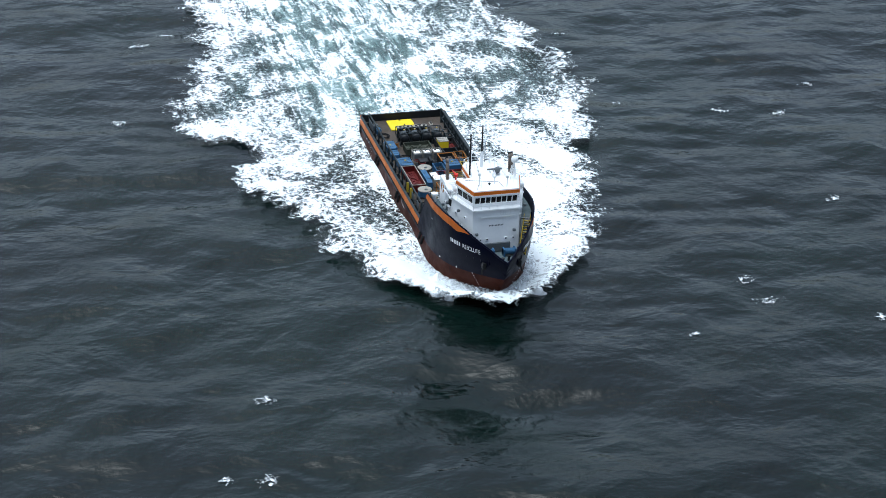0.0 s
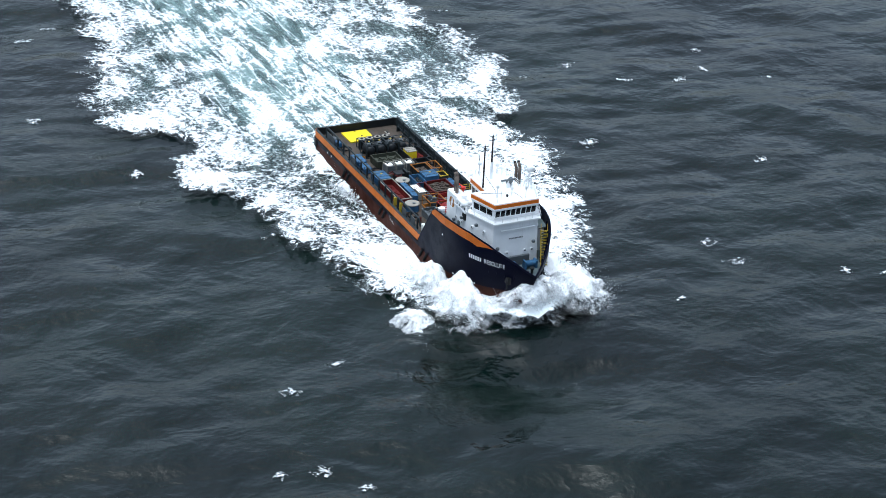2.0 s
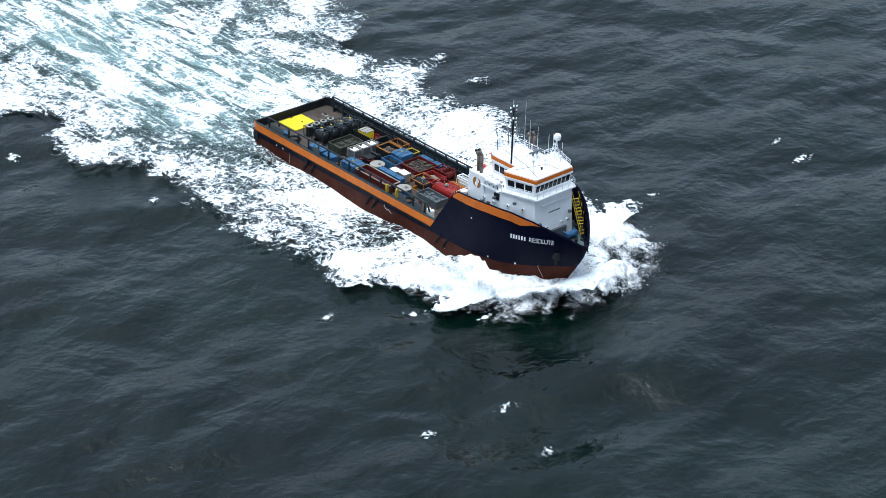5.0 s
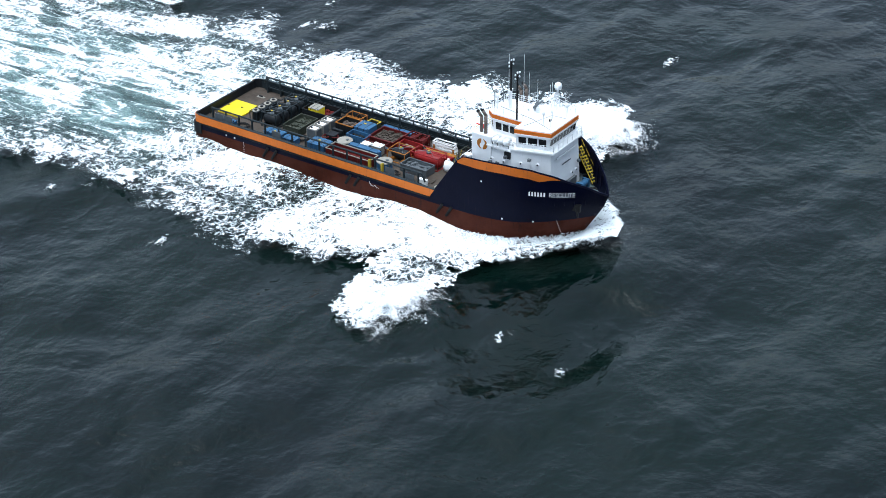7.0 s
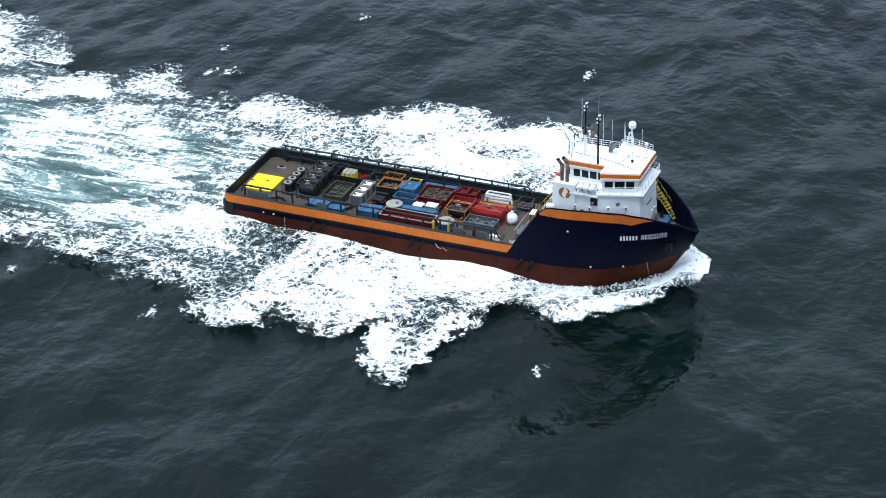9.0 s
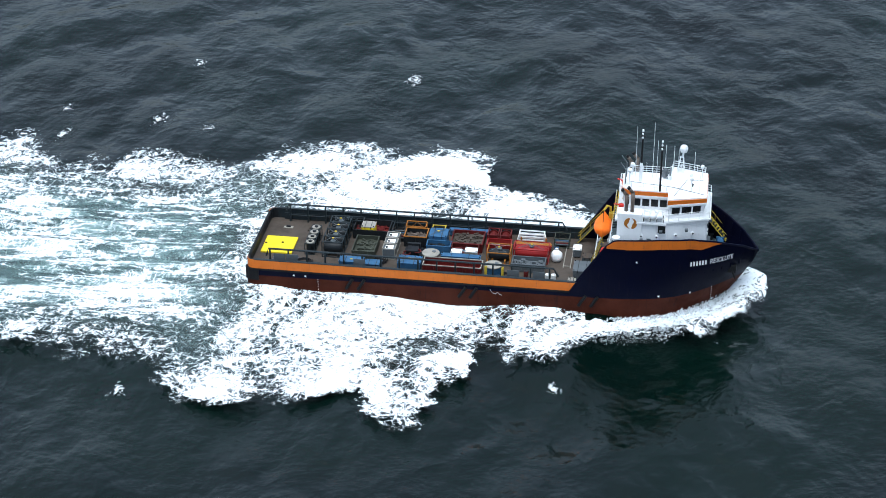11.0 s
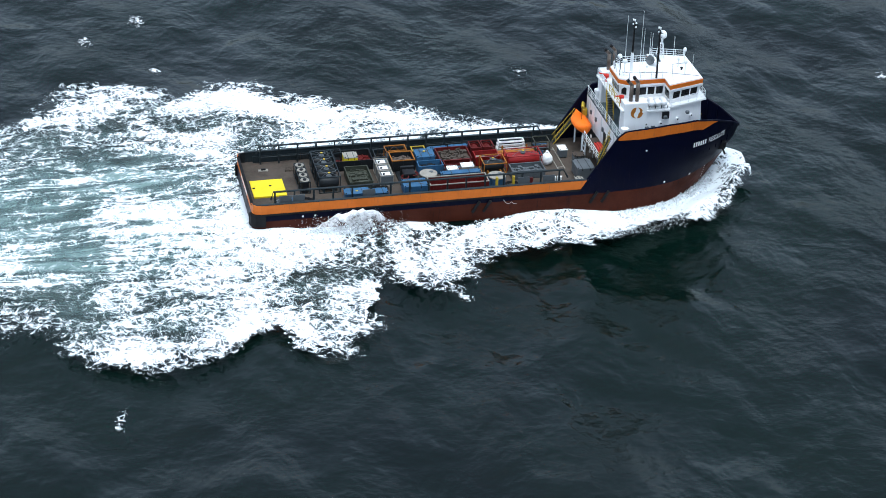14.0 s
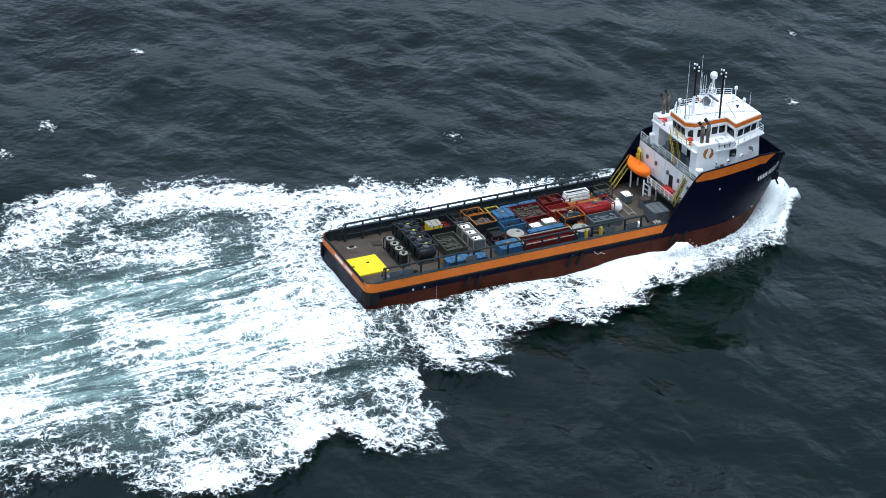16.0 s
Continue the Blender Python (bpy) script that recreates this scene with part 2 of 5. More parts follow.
def reach(lo, hi, step, far):
    inner = np.arange(lo, hi + step / 2, step)
    out, d, v = [], step, hi
    while v < far:
        d *= 1.25
        v += d
        out.append(v)
    lower = [lo - (v - hi) for v in out][::-1]
    return np.concatenate([lower, inner, out])


sea = new("sea", grid_mesh("sea", reach(-150, 200, 0.8, 2500), reach(-110, 140, 0.8, 2500), sea_height, "sea"))
tagged(sea, "dark grey-green choppy open sea water", "water", kind="structure")


# ---- the wake: a sheet of broken water that travels with the ship; its lace of foam stays where the water is ----
def foam_detail(n, p):
    """Lace: fine clots and a net of thin warped threads, 0 to 1."""
    def shift(q, scale, detail, amount):
        wn = n.node("ShaderNodeTexNoise")
        n.put(wn.inputs["Vector"], q)
        wn.inputs["Scale"].default_value, wn.inputs["Detail"].default_value = scale, detail
        return n.vmath('ADD', q, n.vmath('MULTIPLY', n.vmath('SUBTRACT', wn.outputs[1], (0.5, 0.5, 0.5)), (amount, amount, 0.0)))

    q = shift(shift(p, 0.30, 3, 3.0), 1.2, 4, 1.5)

    def net(scale, width):
        v = n.node("ShaderNodeTexVoronoi", feature='DISTANCE_TO_EDGE', voronoi_dimensions='2D')
        n.put(v.inputs["Vector"], n.vmath('MULTIPLY', q, (1.0, 0.7, 1.0)))
        v.inputs["Scale"].default_value = scale
        return n.step(v.outputs["Distance"], width, 0.0)

    fb = n.step(n.noise(p, 0.9, 9, 0.74, distort=0.3), 0.33, 0.67)
    lines = n.math('MAXIMUM', net(0.65, 0.15), n.math('MULTIPLY', net(1.6, 0.18), 0.9))
    return n.math('ADD', n.math('MULTIPLY', fb, 0.55), n.math('MULTIPLY', lines, 0.45))


GROWTH = [(-6, 0), (-2.4, 0), (-1.6, 1.8), (-0.5, 3.2), (1, 4.6), (3, 7.4), (8, 11.8), (14, 16), (20, 19), (30, 23), (45, 28), (62, 33), (100, 40), (260, 46)]
STARBOARD = [(-190, 28), (-108, 26), (-78, 32), (-60, 36), (-47, 26), (-32, 31), (-20, 22), (-9, 25), (4, 24), (12, 28), (21, 35), (30, 33), (37, 29), (44, 35), (48, 26), (50, 19), (57, 22), (65, 17), (75, 18), (100, 17), (190, 17)]
PORT = [(-190, 34), (-90, 36), (-65, 43), (-43, 34), (-33, 26), (-26, 34), (-15, 26), (-2, 29), (8, 28), (17, 37), (29, 39), (42, 37), (50, 30), (60, 27), (70, 22), (94, 20), (190, 20)]
BURST_S = [(-190, 0), (-38, 0), (-29, 26), (-22, 0), (16, 0), (19, 22), (25, 24), (28, 0), (31, 0), (35, 23), (39, 33), (43.5, 34), (46, 20), (48, 0), (190, 0)]
BURST_P = [(-190, 0), (-34, 0), (-26, 28), (-20, 0), (-8, 0), (-2, 24), (4, 0), (8, 0), (14, 26), (18, 35), (29, 34), (38, 36), (44, 35), (50, 0), (190, 0)]


def foam_material():
    n = Nodes("white_foam_on_water")
    o = n.node("ShaderNodeSeparateXYZ")
    n.put(o.inputs[0], n.local())
    x, y = o.outputs[0], o.outputs[1]
    p = n.place()
    w = n.node("ShaderNodeSeparateXYZ")
    n.put(w.inputs[0], p)
    wx = n.math('ADD', w.outputs[0], n.math('ADD', n.math('MULTIPLY', n.math('SUBTRACT', n.noise(p, 0.22, 3, 0.6), 0.5), 9.0),
                                                    n.math('MULTIPLY', n.math('SUBTRACT', n.noise(p, 0.9, 4, 0.65), 0.5), 4.0)))
    d = n.math('SUBTRACT', 64.0, x)
    ay = n.math('ABSOLUTE', y)
    is_port = n.math('GREATER_THAN', y, 0.0)

    def sides(a, b):
        return n.math('ADD', a, n.math('MULTIPLY', is_port, n.math('SUBTRACT', b, a)))

    slow = sides(n.curve(wx, -190, 190, 50, STARBOARD), n.curve(wx, -190, 190, 50, PORT))
    slow = n.math('MULTIPLY', slow, n.step(d, 8, 44, 0.66, 1.0))
    burst = sides(n.curve(wx, -190, 190, 50, BURST_S), n.curve(wx, -190, 190, 50, BURST_P))
    burst = n.math('MULTIPLY', burst, sides(n.step(d, 2, 14), n.step(d, 3, n.step(wx, 24, 33, 44, 18))))
    width = n.math('MAXIMUM', n.math('MINIMUM', n.curve(d, -6, 260, 50, GROWTH), slow), burst)
    ragged = n.math('ADD', n.math('SUBTRACT', n.noise(p, 0.13, 3, 0.6, distort=0.6), 0.5),
                    n.math('MULTIPLY', n.math('SUBTRACT', n.noise(p, 0.7, 5, 0.65, distort=0.8), 0.5), 0.5))
    ragged = n.math('MULTIPLY', ragged, n.step(d, -4, 30, 4.5, 12.0))
    edge = n.math('ADD', n.math('SUBTRACT', width, ay), ragged)
    edge = n.math('ADD', edge, n.step(d, 6, 26, 0.0, 1.5))
    edge = n.math('SUBTRACT', edge, n.step(d, -1.0, -2.2, 0.0, 7.0))
    inside = n.step(edge, -0.4, 0.9)
    # long streaks astern and the green, aerated water between them
    stern = n.step(d, 60, 76)
    sv = n.vmath('MULTIPLY', p, (0.2, 1.0, 1.0))
    streak = n.noise(sv, 0.30, 6, 0.6, distort=1.2)
    wash = n.math('MULTIPLY', stern, n.step(ay, 19, 9))
    patch = n.noise(p, 0.075, 4, 0.6, distort=0.9)
    det = foam_detail(n, p)
    # how much of the surface is foam, 0 to 1
    cov = n.step(patch, 0.36, 0.65, 0.16, 0.84)
    cov = n.math('ADD', cov, n.step(d, 34, 2, 0.0, 0.18))
    cov = n.math('ADD', cov, n.math('MULTIPLY', n.math('MULTIPLY', n.step(edge, 12.0, 6.0), n.step(edge, 1.0, 5.0)), 0.16))
    cov = n.math('ADD', cov, n.math('MULTIPLY', is_port, n.math('MULTIPLY', n.math('MULTIPLY', n.step(d, 8, 18), n.step(d, 74, 50)), n.step(edge, 2.0, 8.0, 0.0, 0.22))))
    # churned strip along the ship's side
    cov = n.math('ADD', cov, n.math('MULTIPLY', n.math('MULTIPLY', n.step(ay, 11.0, 8.0), n.math('MULTIPLY', n.step(d, 10, 20), n.step(d, 72, 64))), 0.12))
    cov = n.math('ADD', cov, n.math('MULTIPLY', wash, n.math('MULTIPLY', n.math('SUBTRACT', streak, 0.50), 2.5)))
    ridge = n.step(n.math('ABSOLUTE', n.math('SUBTRACT', n.noise(n.vmath('MULTIPLY', p, (0.16, 1.0, 1.0)), 0.42, 4, 0.5, distort=0.8), 0.5)), 0.06, 0.0)
    cov = n.math('ADD', cov, n.math('MULTIPLY', n.math('MULTIPLY', stern, n.step(ay, 26, 10)), n.math('SUBTRACT', n.math('MULTIPLY', ridge, 0.5), 0.14)))
    cov = n.math('ADD', cov, n.math('MULTIPLY', n.math('SUBTRACT', stern, wash), n.math('MULTIPLY', n.math('SUBTRACT', streak, 0.5), 1.2)))
    cov = n.math('SUBTRACT', cov, n.step(d, 100, 260, 0.0, 0.35))
    cov = n.math('SUBTRACT', cov, n.step(d, 40, 85, 0.0, 0.15))
    cov = n.math('SUBTRACT', cov, n.math('MULTIPLY', n.step(edge, 4.0, 0.0, 0.0, 0.34), n.step(d, 6, 26)))
    thr = n.math('SUBTRACT', 0.98, cov)
    over = n.math('SUBTRACT', det, thr)
    white = n.math('MAXIMUM', n.step(over, -0.15, 0.15), n.step(over, -0.42, 0.15, 0.0, 0.5))
    white = n.math('MULTIPLY', white, inside)
    milky = n.math('MULTIPLY', n.math('MULTIPLY', n.step(edge, 1, 12), n.step(d, 40, 80, 0.2, 1.0)), n.step(streak, 0.3, 0.62, 0.3, 0.9))
    milky = n.math('MULTIPLY', milky, n.math('MULTIPLY', inside, n.math('ADD', 0.3, n.math('MULTIPLY', wash, 0.5))))
    h = n.math('ADD', n.math('MULTIPLY', det, 0.16), n.math('ADD', n.math('MULTIPLY', patch, 1.0), n.math('MULTIPLY', streak, 0.5)))
    nor = n.bump(h, 0.8, 0.8)
    foam = n.bsdf((0.84, 0.89, 0.91), 0.8, 0.0, nor)
    green = n.bsdf(n.mix(streak, (0.12, 0.21, 0.21), (0.40, 0.56, 0.53)), 0.25, 0.0, nor)
    clear = n.node("ShaderNodeBsdfTransparent").outputs[0]
    m1 = n.node("ShaderNodeMixShader")
    n.put(m1.inputs[0], milky), n.put(m1.inputs[1], clear), n.put(m1.inputs[2], green)
    m2 = n.node("ShaderNodeMixShader")
    n.put(m2.inputs[0], white), n.put(m2.inputs[1], m1.outputs[0]), n.put(m2.inputs[2], foam)
    return n.done(m2.outputs[0])


MAT["foam"] = foam_material()


# the ship's own wave along the side: hollow behind the bow, crest amidships, rise at the stern
ALONG = (-30, -8, -3, 2, 12, 20, 26, 35, 40, 46, 54, 59, 62, 66)
SWELL = (0.0, 0.6, 0.9, 0.8, 0.6, 0.1, -0.2, 0.6, 0.2, -0.5, -0.4, 0.0, 0.6, 0.4)


def wake_mesh():
    """A strip grid that widens aft, with the crest thrown up along the bow and a rough top."""
    us = np.concatenate([np.arange(71, -16, -0.7), np.arange(-16, -170, -1.4)])
    vs = np.linspace(-1, 1, 121)
    gd, gw = zip(*GROWTH)
    co = []
    for x in us:
        d = 64 - x
        w = float(np.interp(d, (-7, -3, 2, 14, 30, 62, 260), (2, 7, 16, 42, 48, 52, 58)))
        g = float(np.interp(d, gd, gw))
        for v in vs:
            y = v * w
            ay = abs(y)
            crest = math.exp(-((ay - g * 0.8) / (1.8 + 0.05 * max(d, 0))) ** 2) * 1.2 * math.exp(-max(d, 0) / 34)
            bow = 1.0 * math.exp(-((x - 62.8) / 2.2) ** 2) * math.exp(-(ay / 3.5) ** 2)
            near = math.exp(-(max(0.0, ay - 7.3) / 3.5) ** 2)
            run = float(np.interp(x, ALONG, SWELL)) * near
            wash = 0.25 * math.sin(y * 1.1 + 0.8 * noise.noise((x * 0.05, y * 0.1, 1.0))) * math.exp(-(ay / 9) ** 2) * min(1, max(0, -x / 8))
            rough = noise.fractal((x * 0.20, y * 0.20, 3.0), 0.6, 2.0, 4) * 0.24 + noise.noise((x * 0.07, y * 0.07, 9.0)) * 0.3
            taper = min(1, max(0, (1 - abs(v)) * 7))
            co.append((x, y, (-0.05 + crest + bow + run + wash + rough) * taper - 1.5 * (1 - taper)))
    nv = len(vs)
    faces = [(i * nv + j, i * nv + j + 1, (i + 1) * nv + j + 1, (i + 1) * nv + j) for i in range(len(us) - 1) for j in range(nv - 1)]
    me = bpy.data.meshes.new("wake_foam")
    me.from_pydata(co, [], faces)
    me.materials.append(MAT["foam"])
    me.polygons.foreach_set("use_smooth", [True] * len(me.polygons))
    return me


wake = tagged(new("wake_foam", wake_mesh()), "white lacy foam of the wake on green churned water", "foam", kind="stuff")


# ---- small whitecaps that lie still on the water ----
def cap_material():
    n = Nodes("thin_foam_patch")
    p = n.place()
    c = n.node("ShaderNodeVectorMath", operation='LENGTH')
    n.put(c.inputs[0], n.vmath('MULTIPLY', n.local(), (1, 1, 0)))
    det = foam_detail(n, p)
    big = n.noise(p, 0.5, 4, 0.6, distort=1.0)
    v = n.math('SUBTRACT', n.math('ADD', n.math('MULTIPLY', det, 1.15), n.math('MULTIPLY', big, 0.75)), n.math('MULTIPLY', c.outputs[1], 0.75))
    info = n.node("ShaderNodeObjectInfo")
    v = n.math('SUBTRACT', v, n.math('MULTIPLY', info.outputs["Random"], 0.16))
    foam = n.bsdf((0.86, 0.88, 0.9), 0.8)
    clear = n.node("ShaderNodeBsdfTransparent").outputs[0]
    m = n.node("ShaderNodeMixShader")
    n.put(m.inputs[0], n.step(v, 0.66, 0.96, 0.0, 0.8)), n.put(m.inputs[1], clear), n.put(m.inputs[2], foam)
    return n.done(m.outputs[0])


MAT["cap"] = cap_material()
CAPS = [(-103, -38, 0), (-109, -32, 0), (-61, 80, 0), (-48, 69, 0), (-58, 42, 0), (-94, 42, 0), (33, -38, 0), (50, -46, 0), (51, -41, 0), (27, 24, 0), (12, 38, 0), (19, 39, 0), (27, 53, 0), (-12, 63, 0), (-51, 59, 0), (-66, -46, 0), (-40, -36, 3.5), (-62, 53, 3.5), (-45, 86, 3.5), (-28, 39, 3.5), (30, 58, 3.5), (27, -29, 3.5), (56, -37, 3.5), (-52, 76, 3.5), (58, -26, 7), (-17, 38, 7), (36, 57, 7), (68, -29, 5), (-14, -28, 7), (59, -24, 12), (-20, 37, 9), (-22, 46, 9), (-6, 65, 9), (8, -31, 9), (29, 63, 12.5), (1, 41, 12.5), (-7, 44, 12.5), (30, 45, 14.5), (18, -42, 14.5), (133, 27, 14.5), (149, 51, 16), (81, 36, 16), (49, 83, 16), (21, 56, 16)]


FADING = []


def whitecap(x, y, t):
    rx, ry = 2.7 + 2.2 * noise.noise((x * 0.37, y * 0.41, 0.3)), 1.5 + 1.2 * noise.noise((y * 0.37, x * 0.41, 2.3))
    turn = 90 + 50 * noise.noise((x * 0.3, y * 0.3, 5))
    m = Matrix.Translation((x, y, 0)) @ pose(0, 0, 0, 0, 0, turn)
    co, n = [], 15
    for i in range(n):
        for j in range(n):
            u, v = -1.3 + 2.6 * i / (n - 1), -1.3 + 2.6 * j / (n - 1)
            q = m @ Vector((u * rx, v * ry, 0))
            co.append((u, v, float(sea_height(np.array(q.x), np.array(q.y))) + 0.05 + 0.12 * max(0, 1 - u * u - v * v)))
    me = bpy.data.meshes.new("whitecap")
    me.from_pydata(co, [], [(i * n + j, (i + 1) * n + j, (i + 1) * n + j + 1, i * n + j + 1) for i in range(n - 1) for j in range(n - 1)])
    me.materials.append(MAT["cap"])
    me.polygons.foreach_set("use_smooth", [True] * len(me.polygons))
    ob = new("whitecap", me)
    ob.matrix_basis = m @ Matrix.Diagonal((rx, ry, 1, 1))
    tagged(ob, "small patch of white foam on dark water", "foam", "whitecaps")
    # it breaks, lies a while and sinks away
    rows = [(0.0, -0.6 if t > 3 else 0.0)] + [(v, z) for v, z in ((t - 3.5, -0.6), (t - 2.0, 0.0), (t + 2.5, 0.0), (t + 5.0, -0.6)) if 0 < v < 16]
    rows.append((16.0, -0.6 if t < 11 else 0.0))
    FADING.append((ob, [(v, Matrix.Translation((0, 0, z)) @ ob.matrix_basis) for v, z in rows]))


for x, y, t in CAPS:
    whitecap(x, y, t)


# ---- spray thrown up by the bow, in clouds that rise, spread and fall ----
def spray_material():
    n = Nodes("white_spray")
    p = n.place()
    v = n.noise(p, 1.3, 5, 0.65, distort=0.6)
    big = n.noise(p, 0.35, 2, 0.5)
    k = n.math('ADD', v, n.math('MULTIPLY', n.math('SUBTRACT', big, 0.5), 0.5))
    lit = n.node("ShaderNodeBsdfTranslucent")
    n.put(lit.inputs[0], (0.92, 0.94, 0.95))
    both = n.node("ShaderNodeMixShader")
    n.put(both.inputs[0], 0.5), n.put(both.inputs[1], n.bsdf((0.92, 0.94, 0.95), 0.9)), n.put(both.inputs[2], lit.outputs[0])
    white = both.outputs[0]
    clear = n.node("ShaderNodeBsdfTransparent").outputs[0]
    m = n.node("ShaderNodeMixShader")
    n.put(m.inputs[0], n.step(k, 0.36, 0.62, 0.25, 0.9)), n.put(m.inputs[1], clear), n.put(m.inputs[2], white)
    return n.done(m.outputs[0])


MAT["spray"] = spray_material()


def mound_material():
    n = Nodes("heaped_white_spray")
    p = n.place()
    c = n.node("ShaderNodeVectorMath", operation='LENGTH')
    n.put(c.inputs[0], n.vmath('MULTIPLY', n.local(), (1, 1, 0)))
    f1 = n.noise(p, 0.45, 5, 0.62, distort=0.6)
    f2 = n.noise(p, 2.0, 5, 0.7, distort=0.4)
    v = n.math('ADD', n.math('MULTIPLY', n.math('SUBTRACT', f1, 0.5), 1.9), n.math('MULTIPLY', n.math('SUBTRACT', f2, 0.5), 0.9))
    v = n.math('ADD', n.math('SUBTRACT', 0.95, c.outputs[1]), v)
    white = n.bsdf((0.95, 0.96, 0.97), 0.9, 0.0, n.bump(f1, 0.3, 0.4))
    clear = n.node("ShaderNodeBsdfTransparent").outputs[0]
    m = n.node("ShaderNodeMixShader")
    n.put(m.inputs[0], n.step(v, -0.1, 0.9)), n.put(m.inputs[1], clear), n.put(m.inputs[2], white)
    return n.done(m.outputs[0])


MAT["mound"] = mound_material()


def cloud_mesh(name, shape, count, seed, r0, r1):
    """Many small soft lumps; shape(rng) gives a place and a size factor."""
    rng = random.Random(seed)
    base = bmesh.new()
    bmesh.ops.create_icosphere(base, subdivisions=1, radius=1)
    bv = [v.co.copy() for v in base.verts]
    bf = [[v.index for v in f.verts] for f in base.faces]
    base.free()
    co, faces = [], []
    for _ in range(count):
        c, k = shape(rng)
        r = (r0 + (r1 - r0) * rng.random() ** 2.2) * k
        way = Vector((rng.gauss(0, 0.6), rng.gauss(0, 0.6), rng.gauss(0.5, 0.5))).normalized()
        long = rng.uniform(0.2, 1.6)
        o = len(co)
        for v in bv:
            q = v + way * (v.dot(way) * long)
            co.append((c.x + q.x * r, c.y + q.y * r, c.z + q.z * r))
        faces += [[o + i for i in f] for f in bf]
    me = bpy.data.meshes.new(name)
    me.from_pydata(co, [], faces)
    me.materials.append(MAT["spray"])
    me.polygons.foreach_set("use_smooth", [True] * len(me.polygons))
    return me


def curl(s):
    """The curl of water along one side of the bow, which never stops."""
    def shape(rng):
        f = rng.random() ** 0.8
        x = 63.5 - 21 * f
        hull = BOWLINE(x)
        off = rng.random() ** 1.5
        return Vector((x + rng.uniform(-.3, .6), s * (hull + 0.2 + off * (1.5 + 4.5 * min(1, f * 2))), -0.1 + 0.9 * (1 - off) * (1 - f) ** 2 - 0.5 * f + rng.uniform(-0.25, 0.2))), 1 - 0.45 * off
    return shape


def BOWLINE(x):
    u = min(1, max(0, (x - 45) / 15.3))
    return 7.3 * (1 - u ** 2.6)


SPRAY = []
for s in (-1, 1):
    ob = new("bow_wave", cloud_mesh("bow_wave", curl(s), 4200, 5 + s, 0.02, 0.14))
    tagged(ob, "white curling water along the bow", "foam", kind="stuff")
    SPRAY.append((ob, [(t, water_pose(t)) for t in TIMES]))


def mound_mesh(size, tall, seed):
    """A heap of thrown water with ridges and peaks, over the unit square."""
    n = 44
    co = []
    for i in range(n):
        for j in range(n):
            u, v = -1.4 + 2.8 * i / (n - 1), -1.4 + 2.8 * j / (n - 1)
            x, y = u * size[0], v * size[1]
            k = noise.fractal((x * 0.35, y * 0.35, seed * 1.3), 0.7, 2.1, 4)
            rr = u * u + v * v
            h = tall * 0.95 * math.exp(-1.3 * rr) * (0.85 + 0.4 * k + 0.22 * noise.noise((x * 0.9, y * 0.9, seed)))
            co.append((u + 0.05 * k, v + 0.05 * k, h - 0.25 * rr))
    me = bpy.data.meshes.new("spray_cloud")
    me.from_pydata(co, [], [(i * n + j, (i + 1) * n + j, (i + 1) * n + j + 1, i * n + j + 1) for i in range(n - 1) for j in range(n - 1)])
    me.materials.append(MAT["mound"])
    me.polygons.foreach_set("use_smooth", [True] * len(me.polygons))
    return me


def burst(cx, cy, size, tall, count, seed, rows, label="white spray thrown up beside the hull"):
    """A cloud of spray; rows: seconds, how far it lies from its place (along, out, up)."""
    g = random.Random(seed * 7 + 1)
    side = 1 if cy > 0 else -1
    jets = []
    for _ in range(16):
        a = g.gauss(0, 0.9)
        foot = Vector((g.gauss(0, size[0] * 0.5), g.gauss(0, size[1] * 0.3), 0))
        way = Vector((math.sin(a) * size[0] * 0.5, side * math.cos(a) * size[1] * 0.9, tall * g.uniform(0.35, 1.0)))
        jets.append((foot, way, g.uniform(0.5, 1.1)))

    def shape(rng):
        foot, way, fat = rng.choice(jets)
        f = rng.random() ** 1.3
        wide = fat * (0.35 + 0.5 * f)
        c = foot + way * f + Vector((0, 0, -0.25 * tall * f * f)) + Vector((rng.gauss(0, wide), rng.gauss(0, wide), rng.gauss(0, 0.6 * wide)))
        return c, 1.25 - 0.85 * f
    drops = new("spray_drops", cloud_mesh("spray_drops", shape, count * 6, seed, 0.02, 0.085))
    tagged(drops, "flying drops of spray beside the hull", "spray", kind="stuff")
    ob = new("spray_cloud", mound_mesh(size, tall, seed))
    ob.scale = (size[0] * 1.15, size[1] * 1.25, 1)
    tagged(ob, label, "spray", kind="stuff")
    keyed = []
    if rows[0][0] > 0:
        keyed.append((0.0, water_pose(0.0) @ pose(cx + rows[0][1], cy + rows[0][2], -tall - 3)))
        keyed.append((rows[0][0] - 0.5, water_pose(rows[0][0] - 0.5) @ pose(cx + rows[0][1], cy + rows[0][2], -tall - 3)))
    for t, dx, dy, dz in rows:
        keyed.append((t, water_pose(t) @ pose(cx + dx, cy + dy, dz)))
    t, dx, dy, dz = rows[-1]
    if t < 16:
        keyed.append((t + 0.6, water_pose(t + 0.6) @ pose(cx + dx, cy + dy, -tall - 3)))
        keyed.append((16.0, water_pose(16.0) @ pose(cx + dx, cy + dy, -tall - 3)))
    SPRAY.append((ob, keyed))
    SPRAY.append((drops, keyed))


